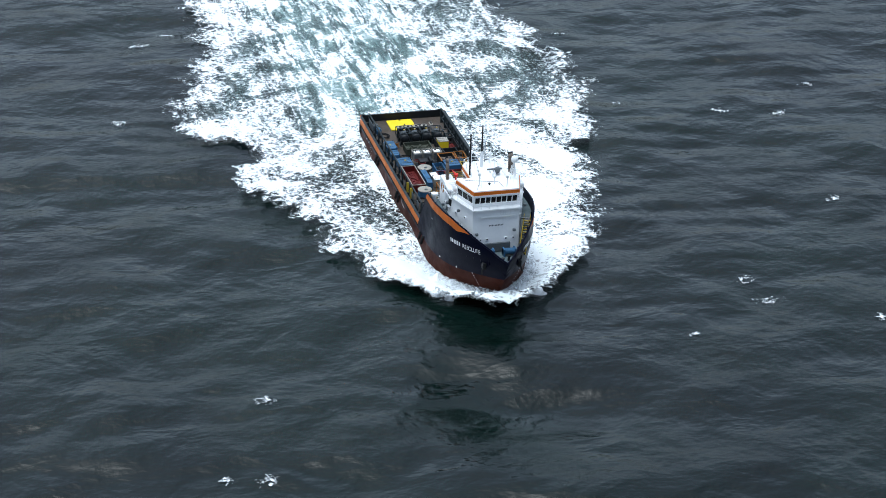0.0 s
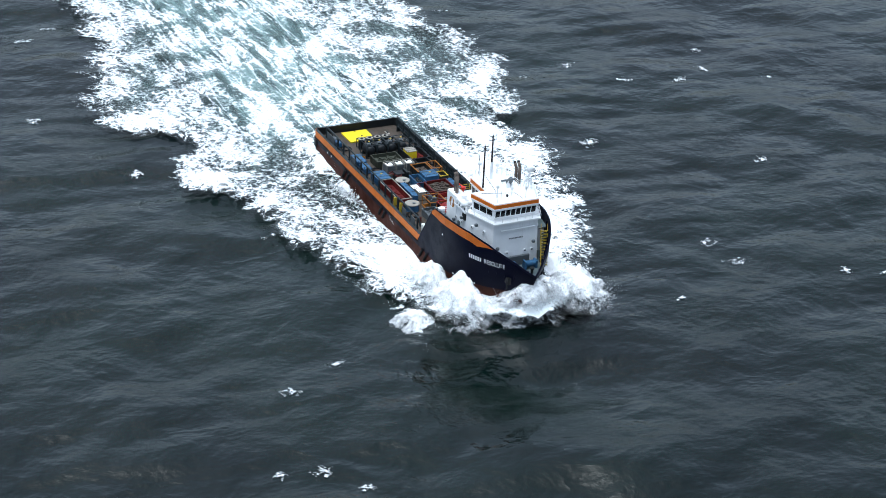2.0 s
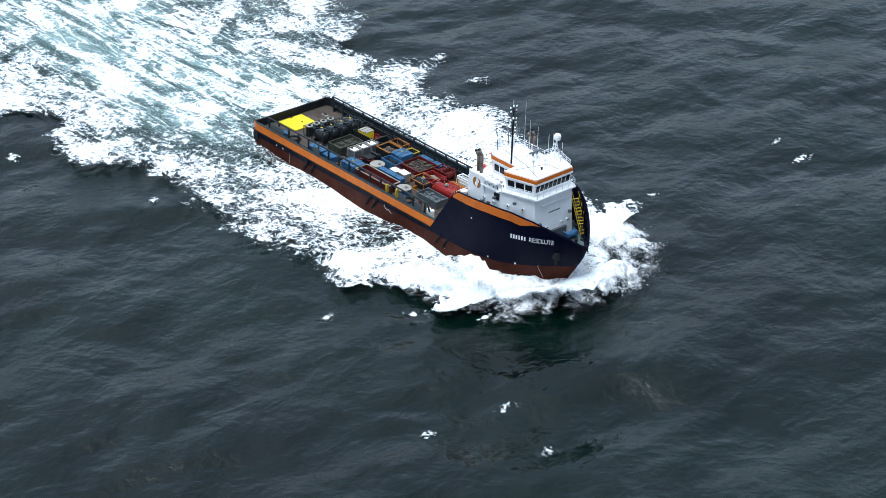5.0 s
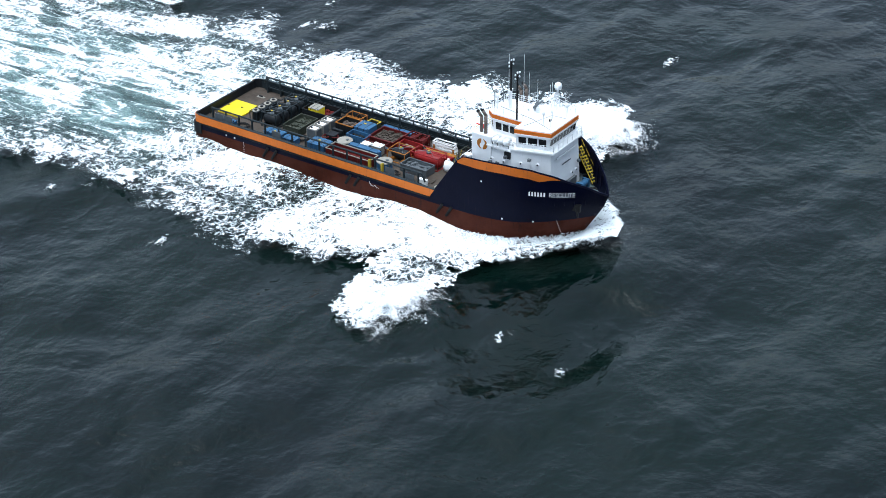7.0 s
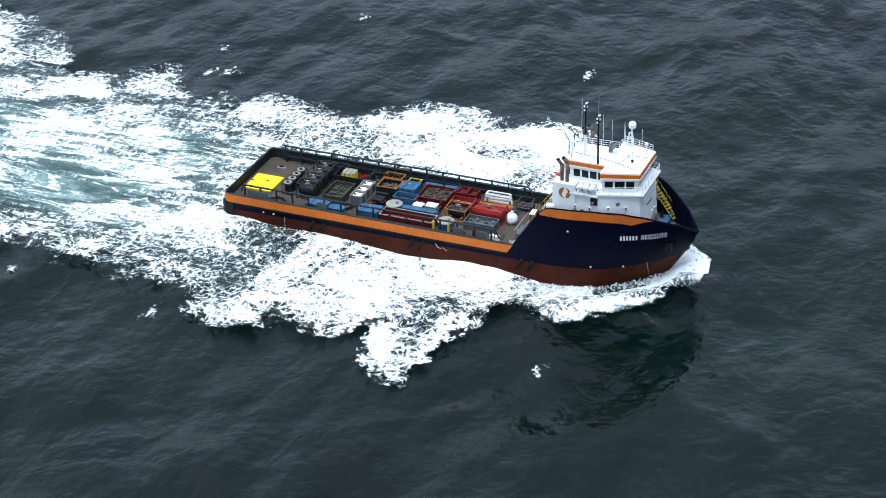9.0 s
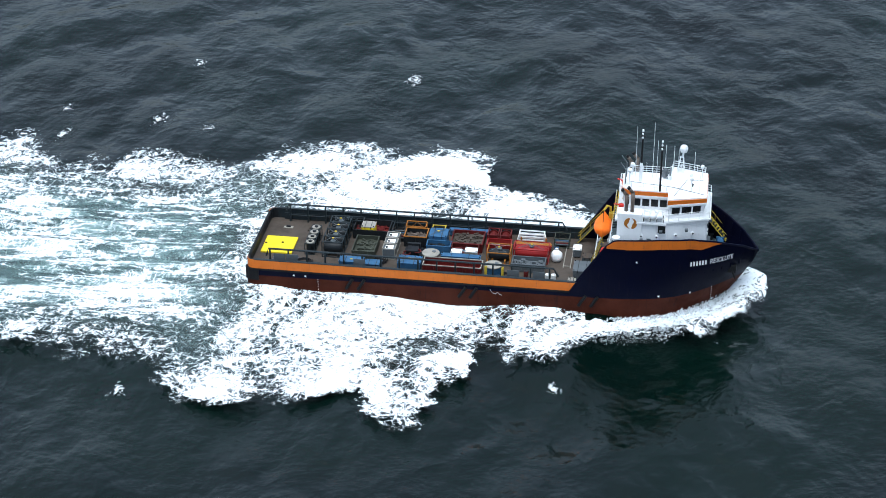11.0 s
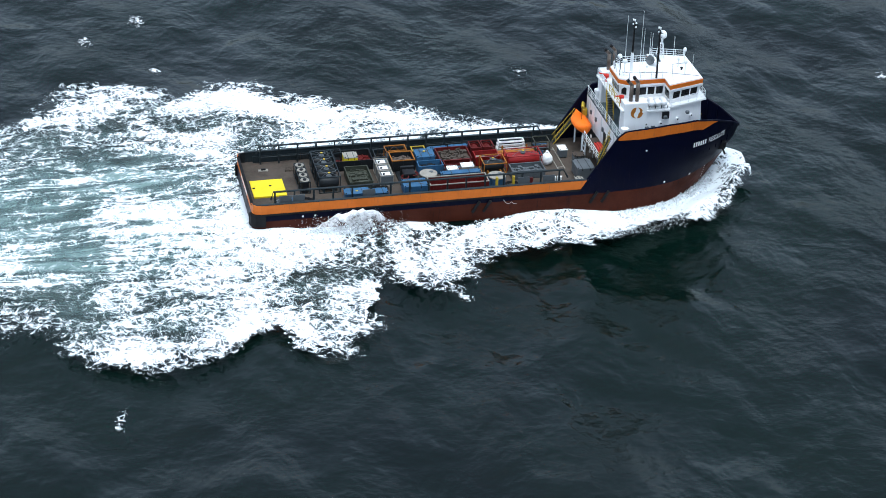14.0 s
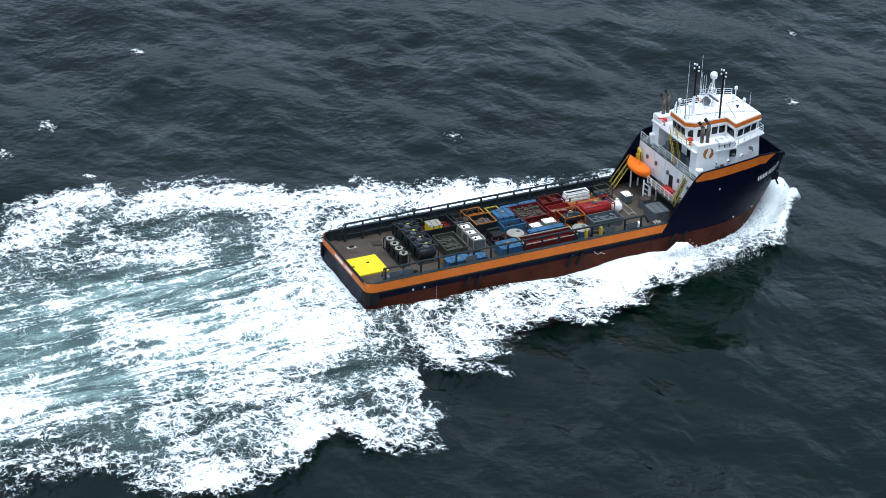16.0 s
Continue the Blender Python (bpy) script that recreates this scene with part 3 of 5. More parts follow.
# the slam of the bow early on: outward on both sides and ahead
burst(59.0, -5.6, (6.0, 3.0), 5.4, 300, 21, [(0.8, -1, 0.5, -6.2), (1.1, 0, -0.5, -3.4), (1.5, 0, -1.5, 0.7), (2.0, 0, -3, 0.9), (2.5, -1, -5, -0.4), (3.0, -3, -7, -3.2), (3.5, -6, -9, -6.0)])
burst(54, -10.0, (5.0, 3.2), 3.4, 230, 22, [(0.7, 1, 3, -4.0), (1.1, 3, 0, -1.6), (1.5, 4, -4, -0.2), (2.0, 3, -5, -2.4), (2.4, 1, -7, -4.2), (3.0, -3, -8, -5.0)])
burst(61.0, 0.8, (3.2, 6.5), 5.0, 330, 23, [(0.8, -1, 0, -6.0), (1.1, -0.5, 0, -4.2), (1.5, 0, 0, 0.8), (2.0, 1, 0.5, 1.3), (2.5, 2.5, 1, 1.0), (3.0, 3.0, 1.5, -1.0), (3.5, 2.5, 2, -4.6), (3.9, 1, 2, -7.6)])
burst(60, 7.4, (5.0, 3.6), 4.4, 260, 24, [(0.8, -1, -1, -5.0), (1.1, -0.5, -0.5, -3.4), (1.3, 0, 0, -0.6), (1.6, 0, 0.5, 0.4), (2.2, 1, 2, 0.7), (2.8, 1.5, 4, -0.4), (3.4, 0, 5, -3.4), (3.9, -3, 7, -5.6)])
# the low apron of white water that the slam pushes out round the bow
burst(58.5, -1.5, (6.5, 10.0), 2.8, 200, 36, [(0.5, -4, 0, -3.6), (1.0, -4, 0, -1.6), (1.5, -3, 0, -1.1), (2.0, -1.5, 0, -0.9), (2.6, 0, -0.5, -0.7), (3.1, -0.5, -1, -0.7), (3.7, -1, 0, -0.8), (4.4, -1, 0, -0.9), (5.0, -2, 0, -1.3), (5.6, -3, 0, -2.4)], "white apron of thrown water round the bow")
burst(51.5, -8.2, (8.0, 2.6), 4.6, 260, 37, [(0.0, 3, 1, -4.2), (0.5, 3, 0, -2.2), (0.9, 2, 0, -1.2), (1.2, 1, 0, -0.6), (1.8, 0, -0.5, -0.6), (2.4, -3, -1.5, -1.8), (3.0, -6, -3, -3.6)])
burst(54.0, 8.0, (7.0, 2.8), 3.8, 240, 38, [(0.0, 2, -1, -4.0), (0.9, 2, 0, -1.2), (1.5, 1, 0, -0.4), (2.2, 0, 1, -0.6), (3.0, -2, 3, -1.4), (3.8, -5, 5, -3.2)])
# the bow buries itself again: a low collar of thrown water on both sides and ahead
burst(56.5, -7.4, (7.5, 2.4), 4.6, 300, 32, [(3.3, 0, 1, -3.8), (3.8, 0, 0, -0.4), (4.3, 0, -0.5, 0.4), (4.9, -2, -2, 0.2), (5.5, -5, -4, -2.4)])
burst(52, -10.5, (6.0, 3.0), 2.6, 240, 33, [(3.2, 1, 2, -2.8), (3.8, 0, 0, -0.2), (4.4, -1, -1, 0.2), (5.0, -3, -3, -0.4), (5.6, -6, -5, -2.2)])
burst(63.8, 3.0, (3.4, 6.0), 3.2, 260, 34, [(3.2, 0, 0, -3.4), (3.7, 0.5, 0, -0.2), (4.3, 1, 0.5, 0.3), (4.9, 0, 1.5, -0.2), (5.5, -2, 3, -2.6)])
burst(58, 8.5, (7.0, 4.6), 3.0, 240, 35, [(3.2, 0, -2, -3.0), (3.8, 0, 0, -0.2), (4.5, -1, 2, 0.2), (5.1, -3, 5, -0.4), (5.7, -6, 8, -2.4)])
# the next slam, whose foam stays on the water
burst(55, -22, (4.0, 6.0), 2.2, 260, 25, [(5.2, 2, 8, -2.0), (6.0, 0, -1, 0.0), (6.6, -3, -5, -0.1), (7.2, -6, -6, -0.6), (8.0, -11, -6, -1.6)])
burst(50, 22, (6.0, 5.0), 2.6, 260, 26, [(5.2, 4, -8, -2.2), (6.0, 2, 0, 0.2), (6.8, 0, 4, 0.3), (7.6, -6, 4, 0.0), (8.6, -12, 3, -0.6), (9.6, -18, 3, -2.0)])
# slaps along the side
burst(19, -8.4, (3.2, 1.2), 2.6, 150, 27, [(0.6, 6, 0, -2.2), (1.2, 3, 0, -0.3), (1.8, -1, -0.5, -0.2), (2.5, -5, -0.6, -1.2)])
burst(13, -8.4, (3.6, 1.2), 2.2, 150, 28, [(7.2, 5, 0, -2.0), (7.9, 1, 0, -0.3), (8.5, -3, -0.4, -0.6)])
burst(9, -8.4, (4.5, 1.3), 3.4, 240, 29, [(13.3, 6, 0, -2.2), (13.8, 4, 0, 0.2), (14.2, 2, 0, 0.6), (14.6, -1, -0.3, 0.2), (15.2, -4, -0.6, -1.2)])
burst(1, -8.2, (1.4, 1.4), 3.4, 90, 30, [(14.0, 1, 0, -3.0), (14.5, 0, 0, -0.4), (15.0, -2, -0.5, -1.0)])
burst(44, -8.8, (3.0, 1.2), 2.0, 130, 31, [(15.0, 3, 0, -1.8), (15.6, 1, 0, -0.4), (16.0, -1, 0, -0.2)])


# ---- the supply vessel ----
vessel = tagged(new("supply_vessel"), "navy and orange supply vessel with white bridge, under way", "ship")
BEAM = 7.3
DECK = 2.8


def stem(z):
    return float(np.interp(z, [-2, 0, 2.4, 5.0, 7.1, 12], [58.6, 60.0, 61.6, 63.2, 64.0, 64.6]))


def half(x, z):
    """Half the hull's breadth."""
    if x < 1.2:
        return BEAM - 0.5 * (1 - max(0, x) / 1.2) ** 2
    k = min(1, max(0, z / 7.1))
    x0 = 45 + 3.5 * k
    xs = stem(z)
    if x <= x0:
        return BEAM
    u = min(1, (x - x0) / (xs - x0))
    return BEAM * (1 - u ** (2.6 - 0.25 * k))


def sheer(x):
    """The top edge of the hull."""
    return float(np.interp(x, [0, 40.8, 45.3, 46.2, 52, 55.5, 58.3, 60.2, 61.8, 64], [2.9, 2.9, 9.6, 10.3, 10.7, 10.6, 9.9, 9.0, 8.2, 6.5]))


def boot(x):
    """The line between the red bottom paint and the navy sides."""
    return float(np.interp(x, [0, 44, 54, 62, 65], [1.95, 2.2, 2.5, 3.3, 3.6]))


def hull_strip(lo, hi, out=0.0, x0=0.0, x1=64.6, n=96, sides=(-1, 1)):
    """Plating between two heights, both sides."""
    bm = M()
    for s in sides:
        rows = []
        for i in range(n + 1):
            t = x0 + (x1 - x0) * i / n
            row = []
            for j in range(9):
                z = lo(t) + (hi(t) - lo(t)) * j / 8
                x = min(t, stem(z) + min(0, out) * 2)
                row.append(bm.verts.new((x + (max(out, 0) if x > 60 else 0), s * max(0, half(x, z) + out), z)))
            rows.append(row)
        for a, b in zip(rows, rows[1:]):
            for j in range(8):
                q = (a[j], b[j], b[j + 1], a[j + 1])
                bm.faces.new(q if s < 0 else q[::-1])
    bmesh.ops.remove_doubles(bm, verts=bm.verts[:], dist=0.002)
    bmesh.ops.dissolve_degenerate(bm, edges=bm.edges[:], dist=0.001)
    return bm


def wall_box(bm, a, b, u0, u1, z0, z1, out=0.05, deep=0.05, lean=0.0):
    """A slab on the upright wall from plan point a to b (outside on the right hand), u along it in metres."""
    a, b = Vector((a[0], a[1], 0)), Vector((b[0], b[1], 0))
    t = (b - a).normalized()
    nrm = Vector((t.y, -t.x, 0))
    q = []
    for z, off in ((z0, 0.0), (z1, lean)):
        for u in (u0, u1):
            for o in (-deep, out):
                q.append(bm.verts.new(a + t * u + nrm * (o + off) + Vector((0, 0, z))))
    for f in ((0, 1, 3, 2), (4, 6, 7, 5), (1, 5, 7, 3), (0, 2, 6, 4), (0, 4, 5, 1), (2, 3, 7, 6)):
        bm.faces.new([q[i] for i in f])
    return bm


def pipe(bm, pts, r, n=6):
    """A tube swept through points, in one piece."""
    pts = [Vector(p) for p in pts]
    rings = []
    for i, p in enumerate(pts):
        t = (pts[min(i + 1, len(pts) - 1)] - pts[max(i - 1, 0)]).normalized()
        x = t.cross(Vector((0.31, 0.17, 0.93))).normalized()
        y = t.cross(x)
        rings.append([bm.verts.new(p + (x * math.cos(2 * math.pi * k / n) + y * math.sin(2 * math.pi * k / n)) * r) for k in range(n)])
    for a, b in zip(rings, rings[1:]):
        for k in range(n):
            bm.faces.new((a[k], a[(k + 1) % n], b[(k + 1) % n], b[k]))
    bm.faces.new(rings[0][::-1]), bm.faces.new(rings[-1])
    return bm


POST = {}


def railing(parent, pts, height=1.05, bars=3, gap=1.5, material="white", r=0.035):
    """A guard rail over a run of deck points: bars, and posts of their own."""
    top = pipe(M(), [Vector(p) + Vector((0, 0, height)) for p in pts], r)
    rail = part("railing", top, material, parent, "white tubular guard rail" if material == "white" else "")
    for k in range(1, bars):
        part("bar", pipe(M(), [Vector(p) + Vector((0, 0, height * k / bars)) for p in pts], r * 0.8), material, rail)
    key = (height, material, r)
    if key not in POST:
        POST[key] = mesh_of("post", rod(M(), (0, 0, 0), (0, 0, height), r * 1.15, 6), material)
    for a, b in zip(pts, pts[1:]):
        a, b = Vector(a), Vector(b)
        n = max(1, round((b - a).length / gap))
        for i in range(n + 1):
            o = new("post", POST[key])
            o.parent = rail
            o.location = a + (b - a) * i / n
    return rail


def stair(parent, a, b, width, across, material="ladder"):
    """An inclined ship's ladder from a down to b, each tread a part."""
    a, b = Vector(a), Vector(b)
    side = Vector(across).normalized() * width / 2
    bm = M()
    for s in (-1, 1):
        pipe(bm, [a + side * s, b + side * s], 0.06)
        pipe(bm, [a + side * s + Vector((0, 0, 0.95)), b + side * s + Vector((0, 0, 0.95))], 0.035)
        for k in (0.1, 0.5, 0.9):
            p = a + (b - a) * k + side * s
            pipe(bm, [p, p + Vector((0, 0, 0.95))], 0.03)
    st = part("stair", bm, material, parent, "yellow steel ladder with handrails")
    n = max(4, int(abs(a.z - b.z) / 0.24))
    run = (b - a)
    run.z = 0
    tread = M()
    if abs(side.x) > abs(side.y):
        box(tread, -width / 2, width / 2, -0.13, 0.13, -0.03, 0.03)
    else:
        box(tread, -0.13, 0.13, -width / 2, width / 2, -0.03, 0.03)
    first = None
    for i in range(n):
        m = Matrix.Translation(a + (b - a) * (i + 0.5) / n)
        if first is None:
            first = part("tread", tread, "steel", st, m=m)
        else:
            again(first, m, st)
    return st


# hull
part("bottom_plating", hull_strip(lambda x: -3.0, lambda x: min(boot(x), sheer(x))), "red", vessel, "rust-red antifouling paint", True)
part("side_plating", hull_strip(lambda x: min(boot(x), sheer(x)), sheer), "navy", vessel, "navy blue hull paint", True)
part("bulwark_lining", hull_strip(lambda x: min(DECK + 0.05, sheer(x) - 0.05), sheer, -0.22, 40.9, 64.4, 60), "navy", vessel, smooth=True)
for s in (-1, 1):
    part("bow_stripe", hull_strip(lambda x: min(sheer(x) - 0.03, max(sheer(x) - 1.2 * min(1, (59.2 - x) / 2.5 + 0.02), sheer(47.5) - 1.15 if x < 47.5 else -9)), lambda x: sheer(x) + 0.01, 0.03, 45.25, 59.2, 40, (s,)), "orange", vessel,
         "orange stripe along the top of the bow", True)
bm = M()
for s in (-1, 1):
    pts = [(min(x, stem(sheer(x))), s * max(0, half(min(x, stem(sheer(x))), sheer(x)) - 0.1), sheer(x)) for x in np.linspace(40.9, 64.2, 50)]
    pipe(bm, pts, 0.14, 6)
part("bulwark_cap", bm, "navy", vessel)
bm = M()
prism(bm, [(0, -6.8), (0.06, -6.8), (0.06, 6.8), (0, 6.8)], -3.0, 2.9)
part("transom", bm, "navy", vessel)
bm = M()
prism(bm, [(0.02, -6.8), (1.2, -7.25), (45.6, -7.25), (45.6, 7.25), (1.2, 7.25), (0.02, 6.8)], 2.55, DECK)
part("cargo_deck", bm, "deck", vessel, "worn brown steel cargo deck")

# orange bulwark round the cargo deck, with its cap and rubbing strake
for s in (-1, 1):
    bm = M()
    box(bm, 1.1, 41.6, min(s * 7.24, s * 7.33), max(s * 7.24, s * 7.33), 2.95, 4.12)
    for v in bm.verts:
        if v.co.x > 40 and v.co.z < 3.5:
            v.co.x -= 0.75
    part("bulwark", bm, "orange", vessel, "scuffed orange bulwark")
    bm = M()
    box(bm, 1.1, 41.6, min(s * 7.02, s * 7.238), max(s * 7.02, s * 7.238), DECK, 4.12, 0.02)
    part("bulwark_lining", bm, "steel", vessel)
    bm = M()
    box(bm, 1.1, 41.8, min(s * 6.95, s * 7.36), max(s * 6.95, s * 7.36), 4.125, 4.22, 0.03)
    part("bulwark_rail", bm, "steel", vessel)
    bm = M()
    box(bm, 1.0, 40.9, min(s * 7.2, s * 7.44), max(s * 7.2, s * 7.44), 2.72, 2.93, 0.05)
    part("rubbing_strake", bm, "black", vessel, "worn black rubbing strake")
    # rounded stern quarter
    bm = M()
    pts = [(1.1, 7.33), (0.5, 7.2), (0.12, 6.85), (0.0, 6.3), (0.08, 6.3), (0.19, 6.82), (0.53, 7.13), (1.1, 7.25)]
    prism(bm, [(x, s * y) for x, y in (pts if s < 0 else pts[::-1])], 2.95, 4.12)
    part("stern_quarter", bm, "orange", vessel)
    bm = M()
    pts = [(1.1, 7.24), (0.54, 7.12), (0.2, 6.81), (0.09, 6.3), (0.27, 6.3), (0.36, 6.72), (0.64, 6.96), (1.1, 7.03)]
    prism(bm, [(x, s * y) for x, y in (pts if s < 0 else pts[::-1])], DECK, 4.16)
    part("quarter_lining", bm, "charcoal", vessel)
    bm = M()
    pts = [(1.6, 7.45), (0.4, 7.35), (-0.15, 6.95), (-0.3, 6.3), (0.0, 6.3), (0.2, 6.8), (0.6, 7.1), (1.6, 7.2)]
    prism(bm, [(x, s * y) for x, y in (pts if s < 0 else pts[::-1])], 1.3, 2.9)
    part("stern_fender", bm, "black", vessel, "black rubber corner fender")
bm = M()
box(bm, 0.0, 0.09, -6.3, 6.3, 2.95, 3.9, 0.02)
part("stern_bulwark", bm, "orange", vessel)
bm = M()
box(bm, 0.092, 0.26, -6.5, 6.5, DECK, 3.9, 0.02)
part("stern_lining", bm, "charcoal", vessel)
bm = M()
box(bm, -0.05, 0.3, -6.5, 6.5, 3.91, 4.0, 0.02)
part("stern_rail", bm, "black", vessel)
# port of registry: bars
bar = None
for i in range(16):
    if i == 7:
        continue
    m = pose(-0.012, -2.7 + i * 0.34, 3.42)
    if bar is None:
        bar = part("letter_bar", box(M(), -0.01, 0.01, -0.11, 0.11, -0.2, 0.2), "letter", vessel, "white unreadable lettering", m=m)
    else:
        again(bar, m)

# crash rails inboard of the bulwarks, on brackets
for s in (-1, 1):
    y = s * 6.2
    bm = M()
    pipe(bm, [(2.4, y, 4.3), (2.7, y, 5.3), (38.8, y, 5.3), (39.4, y, 4.2)], 0.13, 8)
    rail = part("crash_rail", bm, "steel", vessel, "dark grey steel cargo rail")
    bm = M()
    box(bm, -0.1, 0.1, -0.11, 0.11, 0, 2.45, 0.02)
    box(bm, -0.05, 0.05, -0.5 if s < 0 else 0.1, -0.1 if s < 0 else 0.5, 0, 0.9)
    first = None
    for i in range(16):
        m = pose(2.9 + i * 2.36, y, DECK)
        if first is None:
            first = part("bracket", bm, "steel", rail, m=m)
        else:
            again(first, m, rail)
    bm = M()
    pipe(bm, [(2.7, y, 3.75), (38.8, y, 3.75)], 0.07, 6)
    part("lower_rail", bm, "steel", rail)
# dark screen plates on the port side
bm = M()
box(bm, 2.0, 41.0, 6.7, 6.78, DECK, 3.7)
part("bulwark_screen", bm, "steel", vessel)
bm = M()
box(bm, 2.0, 41.0, -6.78, -6.7, DECK, 3.6)
part("bulwark_screen", bm, "steel", vessel)
plate = None
for x0 in (3.4, 5.0, 13.6, 33.0, 36.2):
    m = pose(x0, -6.34, DECK + 0.75)
    if plate is None:
        plate = part("screen_plate", box(M(), 0, 1.5, -0.03, 0.03, 0, 1.2, 0.01), "grey", vessel, "grey steel screen plate", m=m)
    else:
        again(plate, m)
for x0 in (30.2, 32.3):
    bm = M()
    box(bm, x0, x0 + 0.28, -6.5, -6.05, DECK, 5.0, 0.04)
    part("rail_post", bm, "ladder", vessel, "yellow painted post")

# hanging fenders in pairs on the sides
fender = None
for s in (-1, 1):
    for x in (13.3, 14.8, 27.6, 29.0, 42.6, 44.1):
        bm = M()
        if fender is None:
            rod(bm, (-0.5, 0, -0.75), (0.35, 0, 0.7), 0.2, 8)
            fender = part("fender", bm, "black", vessel, "black rubber fender on the hull side", m=pose(x, s * 7.45, 1.75))
        else:
            again(fender, pose(x, s * 7.45, 1.75))
# small white marks
mark = None
for s in (-1, 1):
    for x, z in ((49.0, 7.6), (51.9, 2.75), (55.7, 2.8), (6.1, 2.3), (7.6, 2.3)):
        m = pose(x, s * (half(x, z) + 0.02), z, 0, 0, s * (90 - 90) + (0 if x < 47 else -s * math.degrees(math.atan((half(x - .5, z) - half(x + .5, z))))))
        if mark is None:
            mark = part("hull_mark", box(M(), -0.11, 0.11, -0.015, 0.015, -0.11, 0.11), "letter", vessel, m=m)
        else:
            again(mark, m)
    for k in range(6):
        x, z = 58.3, 0.9 + 0.4 * k
        again(mark, pose(x, s * (half(x, z) + 0.02), z, 0, 0, -s * 42) @ Matrix.Diagonal((0.35, 1, 0.45, 1)))
        again(mark, pose(9.2, s * 7.32, 0.2 + 0.36 * k) @ Matrix.Diagonal((0.35, 1, 0.4, 1)))
# squiggle of chain at the side
bm = M()
pipe(bm, [(31.0, -7.4, 2.4), (31.3, -7.42, 1.95), (31.7, -7.42, 1.8), (32.0, -7.42, 2.05), (32.3, -7.42, 1.75), (32.6, -7.42, 1.7)], 0.022)
part("hanging_line", bm, "letter", vessel)
# anchors in their pockets
for s in (-1, 1):
    bm = M()
    x, z = 60.6, 5.2
    y = s * half(x, z)
    box(bm, x - 0.6, x + 0.6, min(y - s * 0.3, y + s * 0.22), max(y - s * 0.3, y + s * 0.22), z - 0.55, z + 0.5, 0.12)
    rod(bm, (x, y + s * 0.1, z), (x + 0.5, y + s * 0.35, z - 1.2), 0.13)
    part("anchor", bm, "mastblack", vessel, "black anchor housed at the bow", m=None)

# the ship's name: bars for the owner's word, letters for the second
def letter_mesh(ch):
    cu = bpy.data.curves.new("letter", 'FONT')
    cu.body = ch
    cu.size, cu.extrude, cu.offset = 0.94, 0.006, 0.0
    cu.align_x = 'CENTER'
    tmp = new("letter_source", cu)
    me = bpy.data.meshes.new_from_object(tmp.evaluated_get(bpy.context.evaluated_depsgraph_get()))
    bpy.data.objects.remove(tmp)
    me.materials.clear()
    me.materials.append(MAT["letter"])
    return me


LETTERS = {c: letter_mesh(c) for c in "RESOLUT"}
BAR = mesh_of("letter_bar", box(M(), -0.11, 0.11, 0.02, 0.62, 0.0, 0.02), "letter")
for s in (-1, 1):
    text = "######" + " " + "RESOLUTE"
    n = len(text) - 1
    for i, ch in enumerate(text):
        if ch == " ":
            continue
        f = i / n if s < 0 else 1 - i / n
        x, z = 55.6 + 4.9 * f, 6.95
        y0, y1 = half(x - 0.3, z), half(x + 0.3, z)
        flare = half(x, z + 0.7) - half(x, z)
        tang = Vector((0.6, s * (y1 - y0), 0)).normalized() * (1 if s < 0 else -1)
        up = Vector((0, s * flare, 0.7)).normalized()
        out = tang.cross(up).normalized()
        up = out.cross(tang)
        rot = Matrix((tang, up, out)).transposed().to_4x4()
        o = new("letter_bar" if ch == "#" else "letter", BAR if ch == "#" else LETTERS[ch])
        o.parent = vessel
        o.matrix_basis = Matrix.Translation(Vector((x, s * half(x, z), z)) + out * 0.05) @ rot @ Matrix.Diagonal((0.82 if ch != "#" else 1, 1, 1, 1))

# foredeck and the raised forecastle
def deck_outline(x0, x1, z, inset, n=24):
    a = [(x, -half(x, z) + inset) for x in np.linspace(x0, x1, n)]
    return a + [(x, -y) for x, y in reversed(a)]


part("foredeck", prism(M(), deck_outline(53, 62.4, 5.6, 0.15), 5.3, 5.6), "foredeck", vessel, "grey-green painted foredeck")
part("forecastle_deck", prism(M(), deck_outline(45.5, 54.5, 9.0, 0.15), 8.9, 9.1), "foredeck", vessel)
part("forecastle_front", box(M(), 54.3, 54.5, -5.9, 5.9, 5.6, 9.1), "white", vessel)
bm = M()
box(bm, 45.5, 45.7, -7.1, 7.1, 5.3, 9.1)
part("forecastle_aft_wall", bm, "white", vessel)
# the wall below the platform: the shade there is put into its dark colour
part("shaded_wall", box(M(), 45.55, 45.72, -7.1, 7.1, DECK, 5.298), "steel", vessel, "wall under the platform, coloured dark for its shade")
for y0, z0 in ((-1.6, 5.4), (2.0, DECK), (-4.2, DECK)):
    bm = M()
    box(bm, 45.38, 45.5, y0, y0 + 0.8, z0 + 0.1, z0 + 2.0, 0.03)
    part("door", bm, "charcoal", vessel, "dark steel door")
railing(vessel, [(45.55, 7.0, 9.1), (45.55, -7.0, 9.1)])
# winch and gear on the foredeck
for y in (-1.6, 1.6):
    bm = rod(M(), (59.0, y - 0.95, 6.3), (59.0, y + 0.95, 6.3), 0.45, 14)
    box(bm, 58.5, 59.5, y - 0.95, y - 0.7, 5.6, 6.8, 0.05)
    box(bm, 58.5, 59.5, y + 0.7, y + 0.95, 5.6, 6.8, 0.05)
    part("anchor_winch", bm, "blue", vessel, "blue-grey anchor winch")
for x, y in ((60.6, -1.1), (60.6, 1.1), (57.9, -3.9), (57.9, 3.9), (61.3, 0)):
    part("bollard", lathe(M(), [(0.2, 0), (0.2, 0.6), (0.28, 0.65), (0.28, 0.8)], 12, (x, y, 5.6)), "charcoal", vessel)
